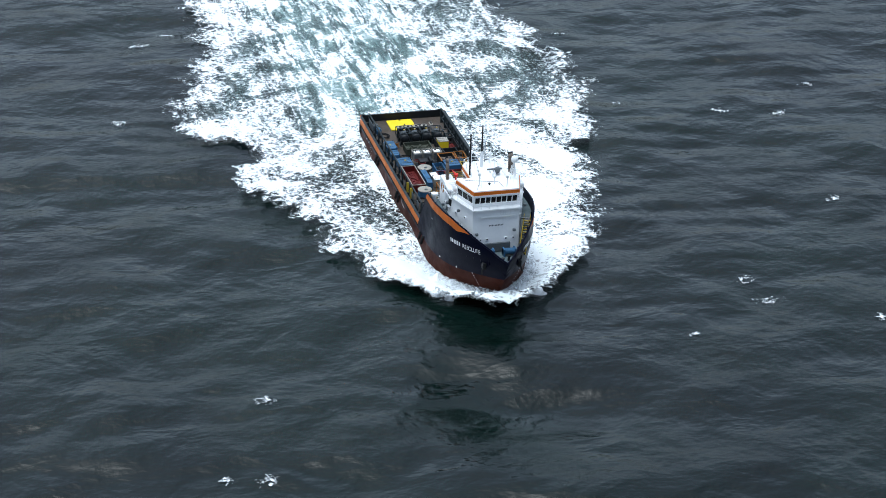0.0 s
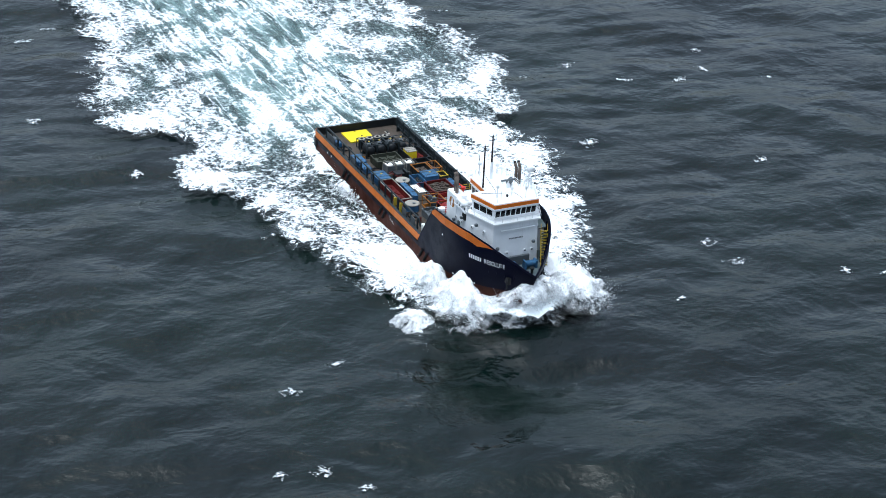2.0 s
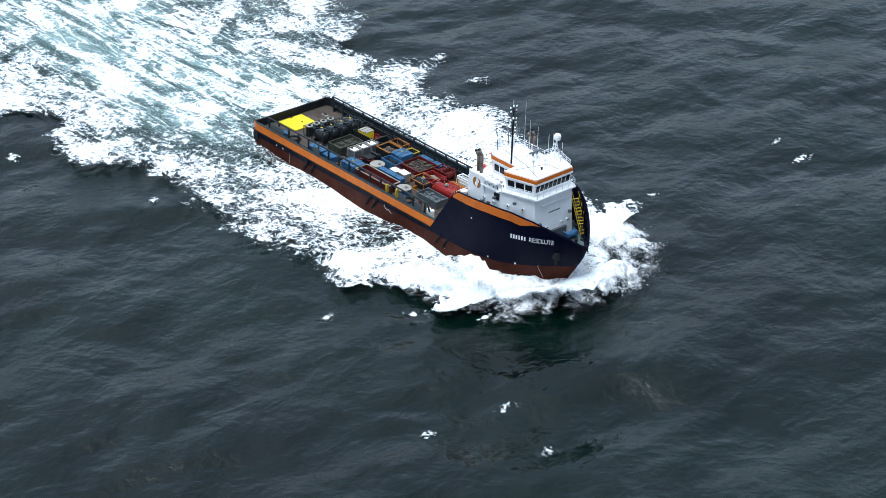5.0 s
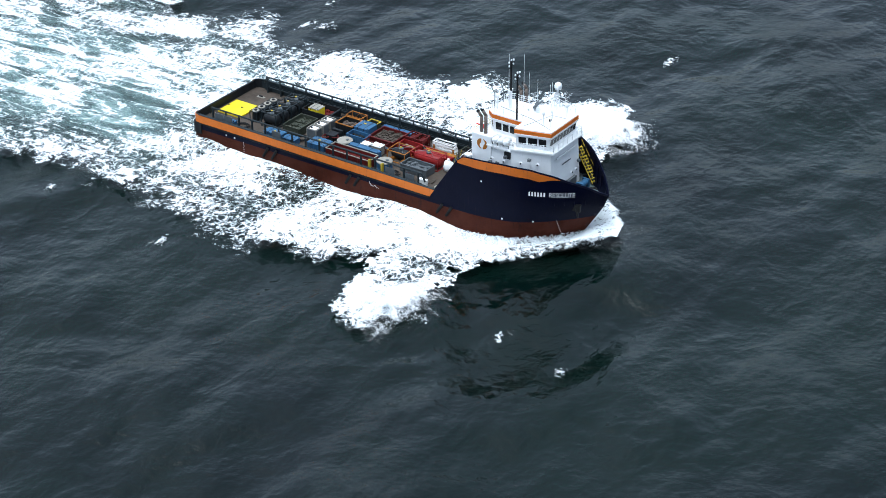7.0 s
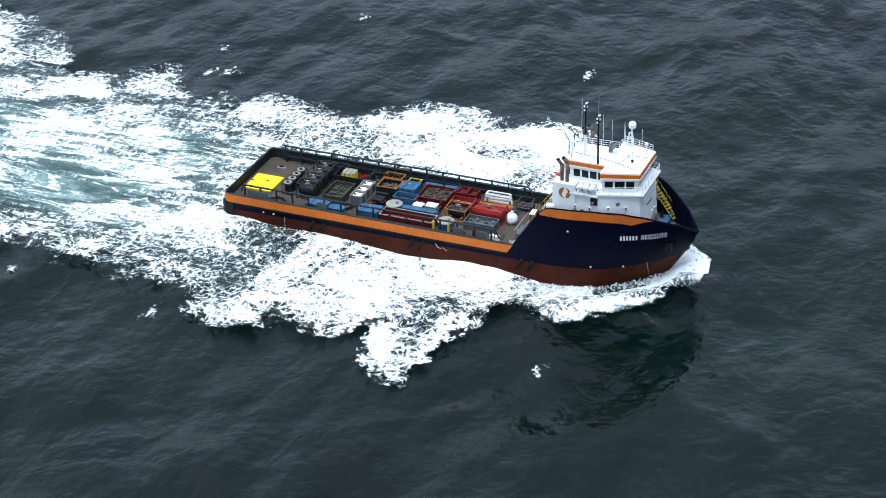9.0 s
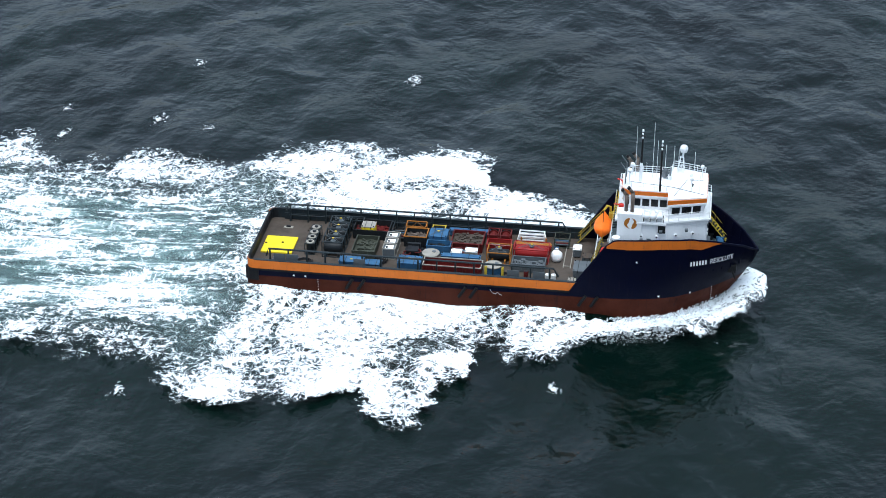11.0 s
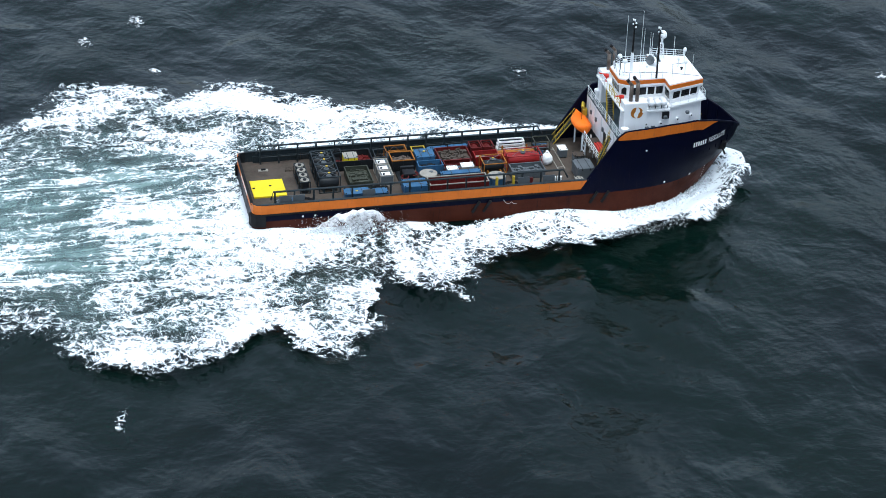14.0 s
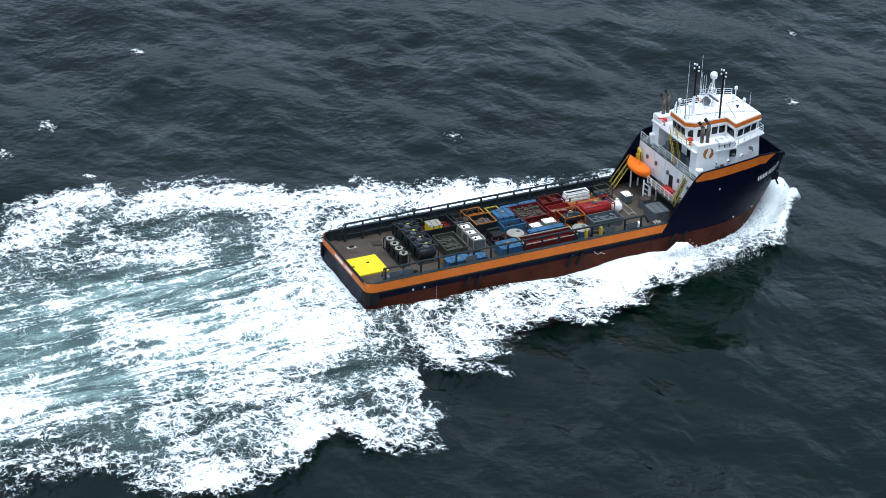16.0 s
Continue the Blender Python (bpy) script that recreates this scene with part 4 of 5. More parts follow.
# yellow ladder up the inside of the port bulwark, and ribs of the plating
for s in (-1, 1):
    bm = M()
    for x in np.arange(55.2, 62.5, 1.05):
        yb = half(x, 7.0) - 0.45
        if yb > 0.4:
            box(bm, x - 0.05, x + 0.05, min(s * yb, s * (yb + 0.2)), max(s * yb, s * (yb + 0.2)), 5.6, sheer(x) - 0.25)
    part("bulwark_ribs", bm, "navy", vessel)
st = stair(vessel, (56.2, 5.0, 9.6), (59.9, 3.3, 6.0), 0.9, (0.35, 0.9, 0), "ladder")
tb = None
for i in range(12):
    f = (i + 0.5) / 12
    m = Matrix.Translation((56.2 + 3.7 * f, 5.0 - 1.7 * f, 9.65 - 3.6 * f)) @ pose(0, 0, 0, 0, 0, -25)
    if tb is None:
        tb = part("tread", box(M(), -0.11, 0.11, -0.5, 0.5, -0.03, 0.03), "ladder", st, "yellow tread", m=m)
    else:
        again(tb, m, st)

# the deckhouse and the wheelhouse
HOUSE = [(48.4, -5.5), (52.4, -5.5), (57.4, -3.5), (57.4, 3.5), (52.4, 5.5), (48.4, 5.5)]
bm = M()
prism(bm, HOUSE, 5.4, 12.2, [(48.4, -5.3), (52.3, -5.3), (57.0, -3.4), (57.0, 3.4), (52.3, 5.3), (48.4, 5.3)])
part("deckhouse", bm, "white", vessel, "white painted deckhouse with weather streaks")
PLAT = [(46.0, -5.4), (52.4, -5.4), (57.6, -3.6), (57.6, 3.6), (52.4, 5.4), (46.0, 5.4)]
part("bridge_deck", prism(M(), PLAT, 12.2, 12.4), "roof", vessel)
ROOF = [(46.5, -1.8), (47.5, -2.6), (52.3, -2.6), (52.3, -4.8), (57.0, -3.4), (57.0, 3.4), (52.3, 4.8), (52.3, 2.6), (47.5, 2.6), (46.5, 1.8)]
WALL = [(46.9, -1.6), (47.7, -2.4), (52.5, -2.4), (52.5, -4.5), (56.5, -3.2), (56.5, 3.2), (52.5, 4.5), (52.5, 2.4), (47.7, 2.4), (46.9, 1.6)]
LEANED = [(46.7, -1.7), (47.6, -2.5), (52.4, -2.5), (52.4, -4.65), (56.85, -3.3), (56.85, 3.3), (52.4, 4.65), (52.4, 2.5), (47.6, 2.5), (46.7, 1.7)]
part("wheelhouse", prism(M(), WALL, 12.4, 14.3, LEANED), "white", vessel, "white wheelhouse with a ring of windows")
part("roof_band", prism(M(), ROOF, 14.44, 14.95), "orange", vessel, "orange band round the bridge roof")
part("bridge_roof", prism(M(), [(x - 0.06 * (1 if x > 50 else -1), y * 0.98) for x, y in ROOF], 14.95, 15.12), "roof", vessel, "white bridge roof")
part("roof_trim", prism(M(), [(x + 0.04 * (1 if x > 50 else -1), y * 1.01) for x, y in ROOF], 14.2, 14.437), "white", vessel)


def window(a, b, u0, u1, z0, z1, slope=0.12):
    """A pane on a wall that leans out by slope metres a metre."""
    base, lean = slope * (z0 - 12.4), slope * (z1 - z0)
    bm = wall_box(M(), a, b, u0, u1, z0, z1, 0.05 + base, 0.15 - base, lean)
    w = part("window", bm, "glass", vessel, "dark bridge window")
    bm = wall_box(M(), a, b, u0 - 0.07, u1 + 0.07, z0 - 0.07, z1 + 0.07, 0.025 + slope * (z0 - 12.47), 0.1 - slope * (z0 - 12.47), slope * (z1 - z0 + 0.14))
    part("frame", bm, "white", w, "white window frame")


for i in range(8):
    window(WALL[4], WALL[5], 0.12 + i * 0.79, 0.12 + i * 0.79 + 0.64, 13.0, 14.0, 0.185)
for (i, j, flip) in ((3, 4, False), (5, 6, True)):
    a, b = WALL[i], WALL[j]
    L = math.dist(a, b)
    for u0, u1 in ((0.3, 1.3), (1.55, 2.75), (2.95, 3.95)):
        window(a, b, *(sorted((L - u0, L - u1)) if flip else (u0, u1)), 13.0, 14.0, 0.11)
for (i, j, flip) in ((1, 2, False), (7, 8, True)):
    a, b = WALL[i], WALL[j]
    L = math.dist(a, b)
    for k in range(4):
        u0 = 0.35 + k * 1.08
        window(a, b, *(sorted((L - u0, L - u0 - 0.86)) if flip else (u0, u0 + 0.86)), 12.95, 13.95, 0.055)
for (i, j) in ((0, 1), (8, 9), (2, 3), (6, 7)):
    L = math.dist(WALL[i], WALL[j])
    window(WALL[i], WALL[j], 0.25, L - 0.2, 12.95, 13.95, 0.055)
for k in range(3):
    window(WALL[9], WALL[0], 0.25 + k, 1.1 + k, 12.95, 13.95, 0.1)
# rails round the bridge front
railing(vessel, [(50.8, -5.35, 12.4), (52.5, -5.3, 12.4), (57.45, -3.5, 12.4), (57.45, 3.5, 12.4), (52.5, 5.3, 12.4), (50.8, 5.35, 12.4)], 1.0, 3, 1.2)
railing(vessel, [(46.1, -4.2, 12.4), (46.1, 0.2, 12.4)], 1.0, 3, 1.1, "ladder")
railing(vessel, [(46.1, 1.2, 12.4), (46.1, 5.2, 12.4), (48.0, 5.3, 12.4)], 1.0, 3, 1.1)
railing(vessel, [(47.0, -1.6, 15.1), (47.7, -2.4, 15.1), (52.0, -2.4, 15.1)], 0.9, 2, 1.3)
railing(vessel, [(47.0, 1.6, 15.1), (47.7, 2.4, 15.1), (52.4, 2.5, 15.1), (52.6, 4.5, 15.1), (56.6, 3.2, 15.1)], 0.9, 3, 1.2)
railing(vessel, [(46.8, -1.4, 15.1), (46.8, 1.4, 15.1)], 0.9, 2, 1.2)
# unreadable plates: a name board on the front and marks on the walls
nb = None
for i in range(10):
    m = pose(57.33, -1.0 + i * 0.22, 9.75, 0, -4, 0)
    if nb is None:
        nb = part("letter_bar", box(M(), -0.02, 0.03, -0.07, 0.07, -0.09, 0.09), "smudge", vessel, m=m)
    else:
        again(nb, m)
bm = M()
box(bm, 57.2, 57.36, -2.4, 2.9, 11.0, 11.16)
part("front_ledge", bm, "white", vessel)
# small fittings on the white walls: knobs with their shadows painted as dark discs, floodlights, vents
port = None
for a, b, us, z in ((HOUSE[0], HOUSE[1], (0.9, 2.8), 10.3), (HOUSE[1], HOUSE[2], (1.2, 3.4), 10.5), (HOUSE[2], HOUSE[3], (1.2, 2.2, 5.0, 6.1), 7.6), (HOUSE[3], HOUSE[4], (1.5, 3.6), 10.5), (HOUSE[4], HOUSE[5], (1.0, 3.0), 10.3)):
    a3, b3 = Vector((*a, 0)), Vector((*b, 0))
    t = (b3 - a3).normalized()
    nr = Vector((t.y, -t.x, 0))
    for u in us:
        c = a3 + t * u + Vector((0, 0, z))
        bm = rod(M(), c - nr * 0.2, c + nr * 0.05, 0.11, 12)
        p = part("knob_shadow", bm, "glass", vessel)
        part("rim", rod(M(), c - nr * 0.2, c + nr * 0.03, 0.21, 14), "white", p)
for x, y, z in ((51.5, -5.5, 11.2), (54.6, -4.75, 11.3), (49.2, -5.55, 9.9), (54.6, 4.75, 11.3), (57.5, -2.8, 8.6), (57.5, 2.5, 8.9)):
    bm = rod(M(), (x, y, z), (x + 0.1, y * 1.05, z + 0.05), 0.06)
    box(bm, x - 0.05, x + 0.35, y * 1.05 - 0.2, y * 1.05 + 0.2, z - 0.15, z + 0.2, 0.05)
    part("floodlight", bm, "grey", vessel, "small grey floodlight")
bm = M()
wall_box(bm, HOUSE[2], HOUSE[3], 1.4, 5.6, 5.7, 7.0, 0.35, 0.0)
part("deck_locker", bm, "grey", vessel, "grey lockers under the front wall")

# doors, and on the sides a recess whose shade is a charcoal slab
for s in (-1, 1):
    a, b = (HOUSE[0], HOUSE[1]) if s < 0 else (HOUSE[4], HOUSE[5])
    u = 2.9 if s < 0 else 0.3
    part("side_recess", wall_box(M(), a, b, u, u + 0.9, 10.9, 11.8, 0.02, 0.3), "charcoal", vessel, "dark slab for a shaded recess in the side wall")
    part("fairing", wall_box(M(), a, b, 0.2, 3.8, 12.0, 12.2, 0.1, 0.3), "white", vessel)
    u = 1.6 if s < 0 else 1.9
    part("air_vent", wall_box(M(), a, b, u, u + 0.5, 9.4, 10.0, 0.06, 0.1), "grey", vessel)
for y in (-0.9, 1.4):
    part("aft_door", box(M(), 48.25, 48.42, y, y + 0.8, 9.15, 11.1, 0.03), "charcoal", vessel, "dark door in the aft wall")
for y in (-3.6, -2.6, 3.0):
    part("aft_window", box(M(), 48.27, 48.42, y, y + 0.6, 10.2, 10.9, 0.03), "glass", vessel)
for y in (-5.6, -3.2, -0.6, 2.4, 4.6):
    part("wall_fitting", box(M(), 45.3, 45.5, y, y + 0.4, 7.2, 7.7, 0.04), "grey", vessel)
for y in (-4.8, -2.4, 0.4, 3.2, 5.4):
    part("wall_pipe", rod(M(), (45.42, y, 5.4), (45.42, y, 9.0), 0.06), "white", vessel)
for y in (-6.3, 5.2):
    part("deck_vent", lathe(M(), [(0.3, 0), (0.3, 0.9), (0.5, 1.0), (0.5, 1.3), (0.1, 1.45)], 14, (46.3, y, 9.1)), "white", vessel)

# exhaust casings with the funnel mark, and life-raft canisters
for s in (-1, 1):
    bm = M()
    box(bm, 46.3, 49.3, min(s * 3.9, s * 5.55), max(s * 3.9, s * 5.55), 9.1, 13.3, 0.08)
    casing = part("exhaust_casing", bm, "white", vessel, "white casing with a rust-orange round mark")
    for ang in (-80, 100):
        # two crescents that curl about each other
        bm = M()
        rows = []
        for i in range(15):
            th = radians(ang + 160 * i / 14)
            w = 0.28 * math.sin(math.pi * ((14.4 - i) / 14.8) ** 1.7) ** 0.8 + 0.03
            c, sn = math.cos(th), math.sin(th)
            rows.append([bm.verts.new((47.95 + r * c, s * yy, 12.0 + r * sn)) for r in (0.72 - 1.5 * w, 0.72 + 0.25 * w) for yy in (5.54, 5.575)])
        for a, b in zip(rows, rows[1:]):
            bm.faces.new((a[1], b[1], b[3], a[3])), bm.faces.new((a[0], a[2], b[2], b[0]))
            bm.faces.new((a[2], a[3], b[3], b[2])), bm.faces.new((a[0], b[0], b[1], a[1]))
        part("mark", bm, "ochre", casing, "rust-orange crescent mark")
    for k, (dx, dy, top) in enumerate(((0.0, 0.0, 16.1), (0.75, 0.15, 16.5))):
        bm = M()
        x, y = 47.3 + dx, s * (4.75 + dy)
        rod(bm, (x, y, 13.2), (x, y, top - 0.6), 0.24, 12)
        rod(bm, (x, y, top - 0.7), (x - 0.55, y, top), 0.23, 12, 0.2)
        pp = part("exhaust_pipe", bm, "funnel", vessel, "brown scorched exhaust pipe", True)
        part("tip", rod(M(), (x - 0.45, y, top - 0.13), (x - 0.62, y, top + 0.1), 0.215, 12), "mastblack", pp)
    raft = None
    for k in range(3):
        y = s * 5.0
        bm = lathe(M(), [(0.05, -0.75), (0.3, -0.72), (0.36, -0.62), (0.36, -0.03), (0.39, -0.03), (0.39, 0.03), (0.36, 0.03), (0.36, 0.62), (0.3, 0.72), (0.05, 0.75)], 16)
        if raft is None:
            raft = part("raft_canister", bm, "white", vessel, "white life-raft canister", True, pose(49.75 + 0.1, y, 13.1, 90, 0, 0))
        else:
            again(raft, pose(49.85 + k * 0.8, y, 13.1, 90, 0, 0))
    leg = None
    for x in (49.5, 50.3, 51.1, 51.9):
        for y in (4.4, 5.5):
            if leg is None:
                leg = part("cradle_leg", rod(M(), (0, 0, 0), (0, 0, 0.4), 0.05), "charcoal", vessel, m=pose(x, s * y, 12.4))
            else:
                again(leg, pose(x, s * y, 12.4))
    # fire monitor
    bm = M()
    rod(bm, (46.6, s * 3.2, 12.4), (46.6, s * 3.2, 13.3), 0.12)
    rod(bm, (46.8, s * 3.2, 13.25), (45.7, s * 3.5, 13.5), 0.13, 8, 0.08)
    lathe(bm, [(0.1, 0), (0.34, 0.08), (0.34, 0.4), (0.1, 0.5)], 12, (46.6, s * 3.2, 12.95))
    part("fire_monitor", bm, "lamp_red", vessel, "red fire monitor")
stair(vessel, (46.3, 0.7, 12.4), (45.9, -1.6, 9.1), 0.85, (1, 0.1, 0))
# units on the forecastle deck aft of the tower
for x, y, w in ((46.8, 4.6, 1.0), (46.9, 2.6, 0.9), (46.7, -2.9, 1.1)):
    part("vent_unit", box(M(), x, x + 1.1, y - w / 2, y + w / 2, 9.1, 10.2, 0.06), "grey", vessel, "grey ventilation unit")

# masts, aerials and domes on the roof
def mast(x, y, h, black):
    bm = M()
    rod(bm, (x, y, 15.1), (x, y, 15.1 + h * 0.38), 0.24 if black == 1 else 0.13, 10, 0.17 if black == 1 else 0.12)
    lower = part("mast", bm, "white" if black == 1 else "mastblack", vessel, "mast with a black upper part" if black == 1 else "black mast")
    bm = M()
    rod(bm, (x, y, 15.1 + h * 0.38), (x, y, 15.1 + h), 0.14, 8, 0.1)
    for z in (h - 0.15, h - 0.75):
        rod(bm, (x, y - 0.55, 15.1 + z), (x, y + 0.55, 15.1 + z), 0.05)
    rod(bm, (x - 0.4, y, 15.1 + h - 0.45), (x + 0.4, y, 15.1 + h - 0.45), 0.05)
    up = part("topmast", bm, "mastblack", lower, "black topmast")
    for dy, dz in ((-0.55, h - 0.05), (0.55, h - 0.05), (0.0, h + 0.1), (-0.5, h - 0.6), (0.5, h - 0.6)):
        part("lantern", lathe(M(), [(0.06, 0), (0.11, 0.05), (0.11, 0.2), (0.05, 0.27)], 10, (x, y + dy, 15.1 + dz)), "white", lower)


mast(48.7, 0.0, 6.6, 1)
mast(51.2, -2.45, 6.4, 0)
for x, y, h in ((50.1, 0.9, 7.6), (48.0, 0.6, 7.2), (50.6, 1.4, 5.0), (53.2, 2.4, 3.6), (55.2, 3.0, 3.0), (52.6, 3.9, 3.2), (56.0, -2.0, 2.6), (49.4, -1.2, 3.2), (51.6, 1.9, 4.2)):
    part("whip_aerial", rod(M(), (x, y, 15.1), (x, y, 15.1 + h), 0.035, 6, 0.02), "white", vessel, "thin white whip aerial")
bm = M()
for dx, dy in ((-0.45, -0.45), (0.45, -0.45), (0.45, 0.45), (-0.45, 0.45)):
    pipe(bm, [(53.5 + dx, 3.3 + dy, 15.1), (53.6 + dx * 0.35, 3.35 + dy * 0.35, 17.2)], 0.06)
for z in (15.8, 16.5, 17.15):
    f = 1 - 0.65 * (z - 15.1) / 2.1
    pipe(bm, [(53.5 + 0.45 * f * a, 3.3 + 0.45 * f * b, z) for a, b in ((-1, -1), (1, -1), (1, 1), (-1, 1), (-1, -1))], 0.045)
rod(bm, (53.7, 3.4, 17.0), (53.7, 3.4, 17.8), 0.12)
tower = part("aerial_tower", bm, "white", vessel, "white lattice stand with a dome on top")
part("satellite_dome", lathe(M(), [(0.2, 0), (0.42, 0.1), (0.5, 0.35), (0.5, 0.55), (0.42, 0.8), (0.25, 0.95), (0.05, 1.0)], 18, (53.75, 3.45, 17.75)), "white", tower, "white satellite dome", True)
for x, y, r, h in ((47.4, -1.2, 0.32, 1.7), (55.0, -2.1, 0.24, 1.5), (54.9, 0.2, 0.2, 0.9), (56.2, 1.7, 0.22, 1.4), (47.6, 1.5, 0.3, 1.2)):
    bm = rod(M(), (x, y, 15.1), (x, y, 15.1 + h), 0.07)
    d = part("aerial_post", bm, "white", vessel)
    part("dome", lathe(M(), [(0.5 * r, 0), (r, 0.1), (r, 0.3), (0.7 * r, 0.48), (0.1 * r, 0.55)], 14, (x, y, 15.1 + h)), "white", d, smooth=True)
bm = M()
lathe(bm, [(0.25, 0), (0.25, 0.5), (0.18, 0.7)], 10, (52.3, 0.9, 15.1))
rod(bm, (52.3, 0.9, 15.8), (52.3, 0.9, 16.2), 0.09)
rd = part("radar_pedestal", bm, "white", vessel)
part("radar_scanner", box(M(), 52.2, 52.42, -0.2, 2.0, 16.15, 16.4, 0.06), "grey", rd, "grey radar scanner bar")
part("searchlight_dish", lathe(M(), [(0.1, 0), (0.5, 0.15), (0.62, 0.55), (0.58, 0.55), (0.1, 0.22)], 16), "grey", vessel, "grey dish", m=pose(52.0, 1.6, 15.6, 0, 70, 200))
for x, y in ((50.2, -0.9), (55.1, -0.6), (51.0, 0.7)):
    part("roof_vent", lathe(M(), [(0.12, 0), (0.12, 0.2), (0.19, 0.24), (0.19, 0.34), (0.05, 0.4)], 10, (x, y, 15.1)), "charcoal" if x > 53 else "white", vessel)
bm = M()
pipe(bm, [(47.5, -0.4, 15.18), (52.8, -1.3, 15.18), (56.6, -2.8, 15.18)], 0.03)
pipe(bm, [(53.0, -3.6, 15.18), (54.4, 1.0, 15.18), (56.4, 1.2, 15.18)], 0.03)
part("roof_pipes", bm, "grey", vessel)
for k in range(2):
    bm = M()
    pipe(bm, [(46.9, 1.0 - 2.0 * k, 15.1), (46.9, 1.0 - 2.0 * k, 17.0), (46.2, 1.2 - 2.0 * k, 17.9)], 0.07)
    part("flagstaff", bm, "grey", vessel)

# platform, ladders and posts on the aft face of the forecastle
bm = M()
box(bm, 43.6, 45.5, -5.0, 1.6, 5.25, 5.4, 0.02)
part("boat_platform", bm, "deck", vessel)
railing(vessel, [(43.65, 1.5, 5.4), (43.65, -4.9, 5.4), (45.3, -4.9, 5.4)], 1.05, 3, 1.1)
for y in (1.2, 2.6, 5.9):
    for x in (43.8, 44.9):
        part("platform_post", rod(M(), (x, y, DECK), (x, y, 5.3), 0.12), "white", vessel)
for z in (3.5, 4.2, 4.9):
    part("platform_rung", rod(M(), (43.8, 1.2, z), (43.8, 2.6, z), 0.06), "white", vessel)
stair(vessel, (43.9, 6.5, 6.2), (40.9, 6.1, DECK), 0.8, (0, 1, 0))
stair(vessel, (44.6, -5.9, 9.1), (43.4, -5.4, 5.4), 0.8, (0.3, 1, 0))
bm = M()
pipe(bm, [(44.9, 6.3, 5.2), (44.9, 6.3, 8.0), (44.5, 5.6, 8.5), (44.1, 4.4, 8.4)], 0.15, 8)
box(bm, 44.7, 45.3, 5.9, 6.6, 6.4, 7.3, 0.08)
davit = part("boat_davit", bm, "ladder", vessel, "yellow boat davit")
bm = M()
rod(bm, (44.1, 4.4, 8.4), (44.1, 4.4, 6.6), 0.04)
part("fall", bm, "charcoal", davit)


# ---- things on the deck ----
def at(x, y, z=DECK, turn=0.0):
    return pose(x, y, z, 0, 0, turn)


def rescue_boat():
    ob = thing("rescue_boat", "orange covered rescue boat hung at its davit", "boat", carried=at(44.1, 4.5, 5.55))
    bm = M()
    rows = []
    for i in range(15):
        v = -2.6 + 5.2 * i / 14
        w = 1.15 * (1 - abs(v / 2.62) ** 3.2)
        sag = 0.25 * abs(v / 2.6) ** 2.5
        rows.append([bm.verts.new((w * c * 1.0, v, 0.62 + sag + s * (0.68 if s < 0 else 0.55))) for c, s in [(math.cos(radians(a)), math.sin(radians(a))) for a in range(0, 360, 30)]])
    for a, b in zip(rows, rows[1:]):
        for i in range(12):
            j = (i + 1) % 12
            bm.faces.new((a[i], a[j], b[j], b[i]))
    bm.faces.new(rows[0][::-1]), bm.faces.new(rows[-1])
    part("hull", bm, "boat", ob, smooth=True)
    for v in (-1.2, 1.2):
        part("cradle", box(M(), -0.9, 0.9, v - 0.1, v + 0.1, -0.15, 0.22, 0.03), "charcoal", ob)
    part("engine", box(M(), -0.25, 0.25, 2.35, 2.75, 0.6, 1.25, 0.08), "charcoal", ob)


rescue_boat()


def frame_bars(bm, lx, ly, h, r=0.05, z0=0.0):
    """A cage of square bars."""
    for x in (0, lx):
        for y in (0, ly):
            box(bm, x - r, x + r, y - r, y + r, z0, h)
    for z in (z0 + r, h):
        for y in (0, ly):
            box(bm, -r, lx + r, y - r, y + r, z - r, z + r)
        for x in (0, lx):
            box(bm, x - r, x + r, -r, ly + r, z - r, z + r)
    return bm


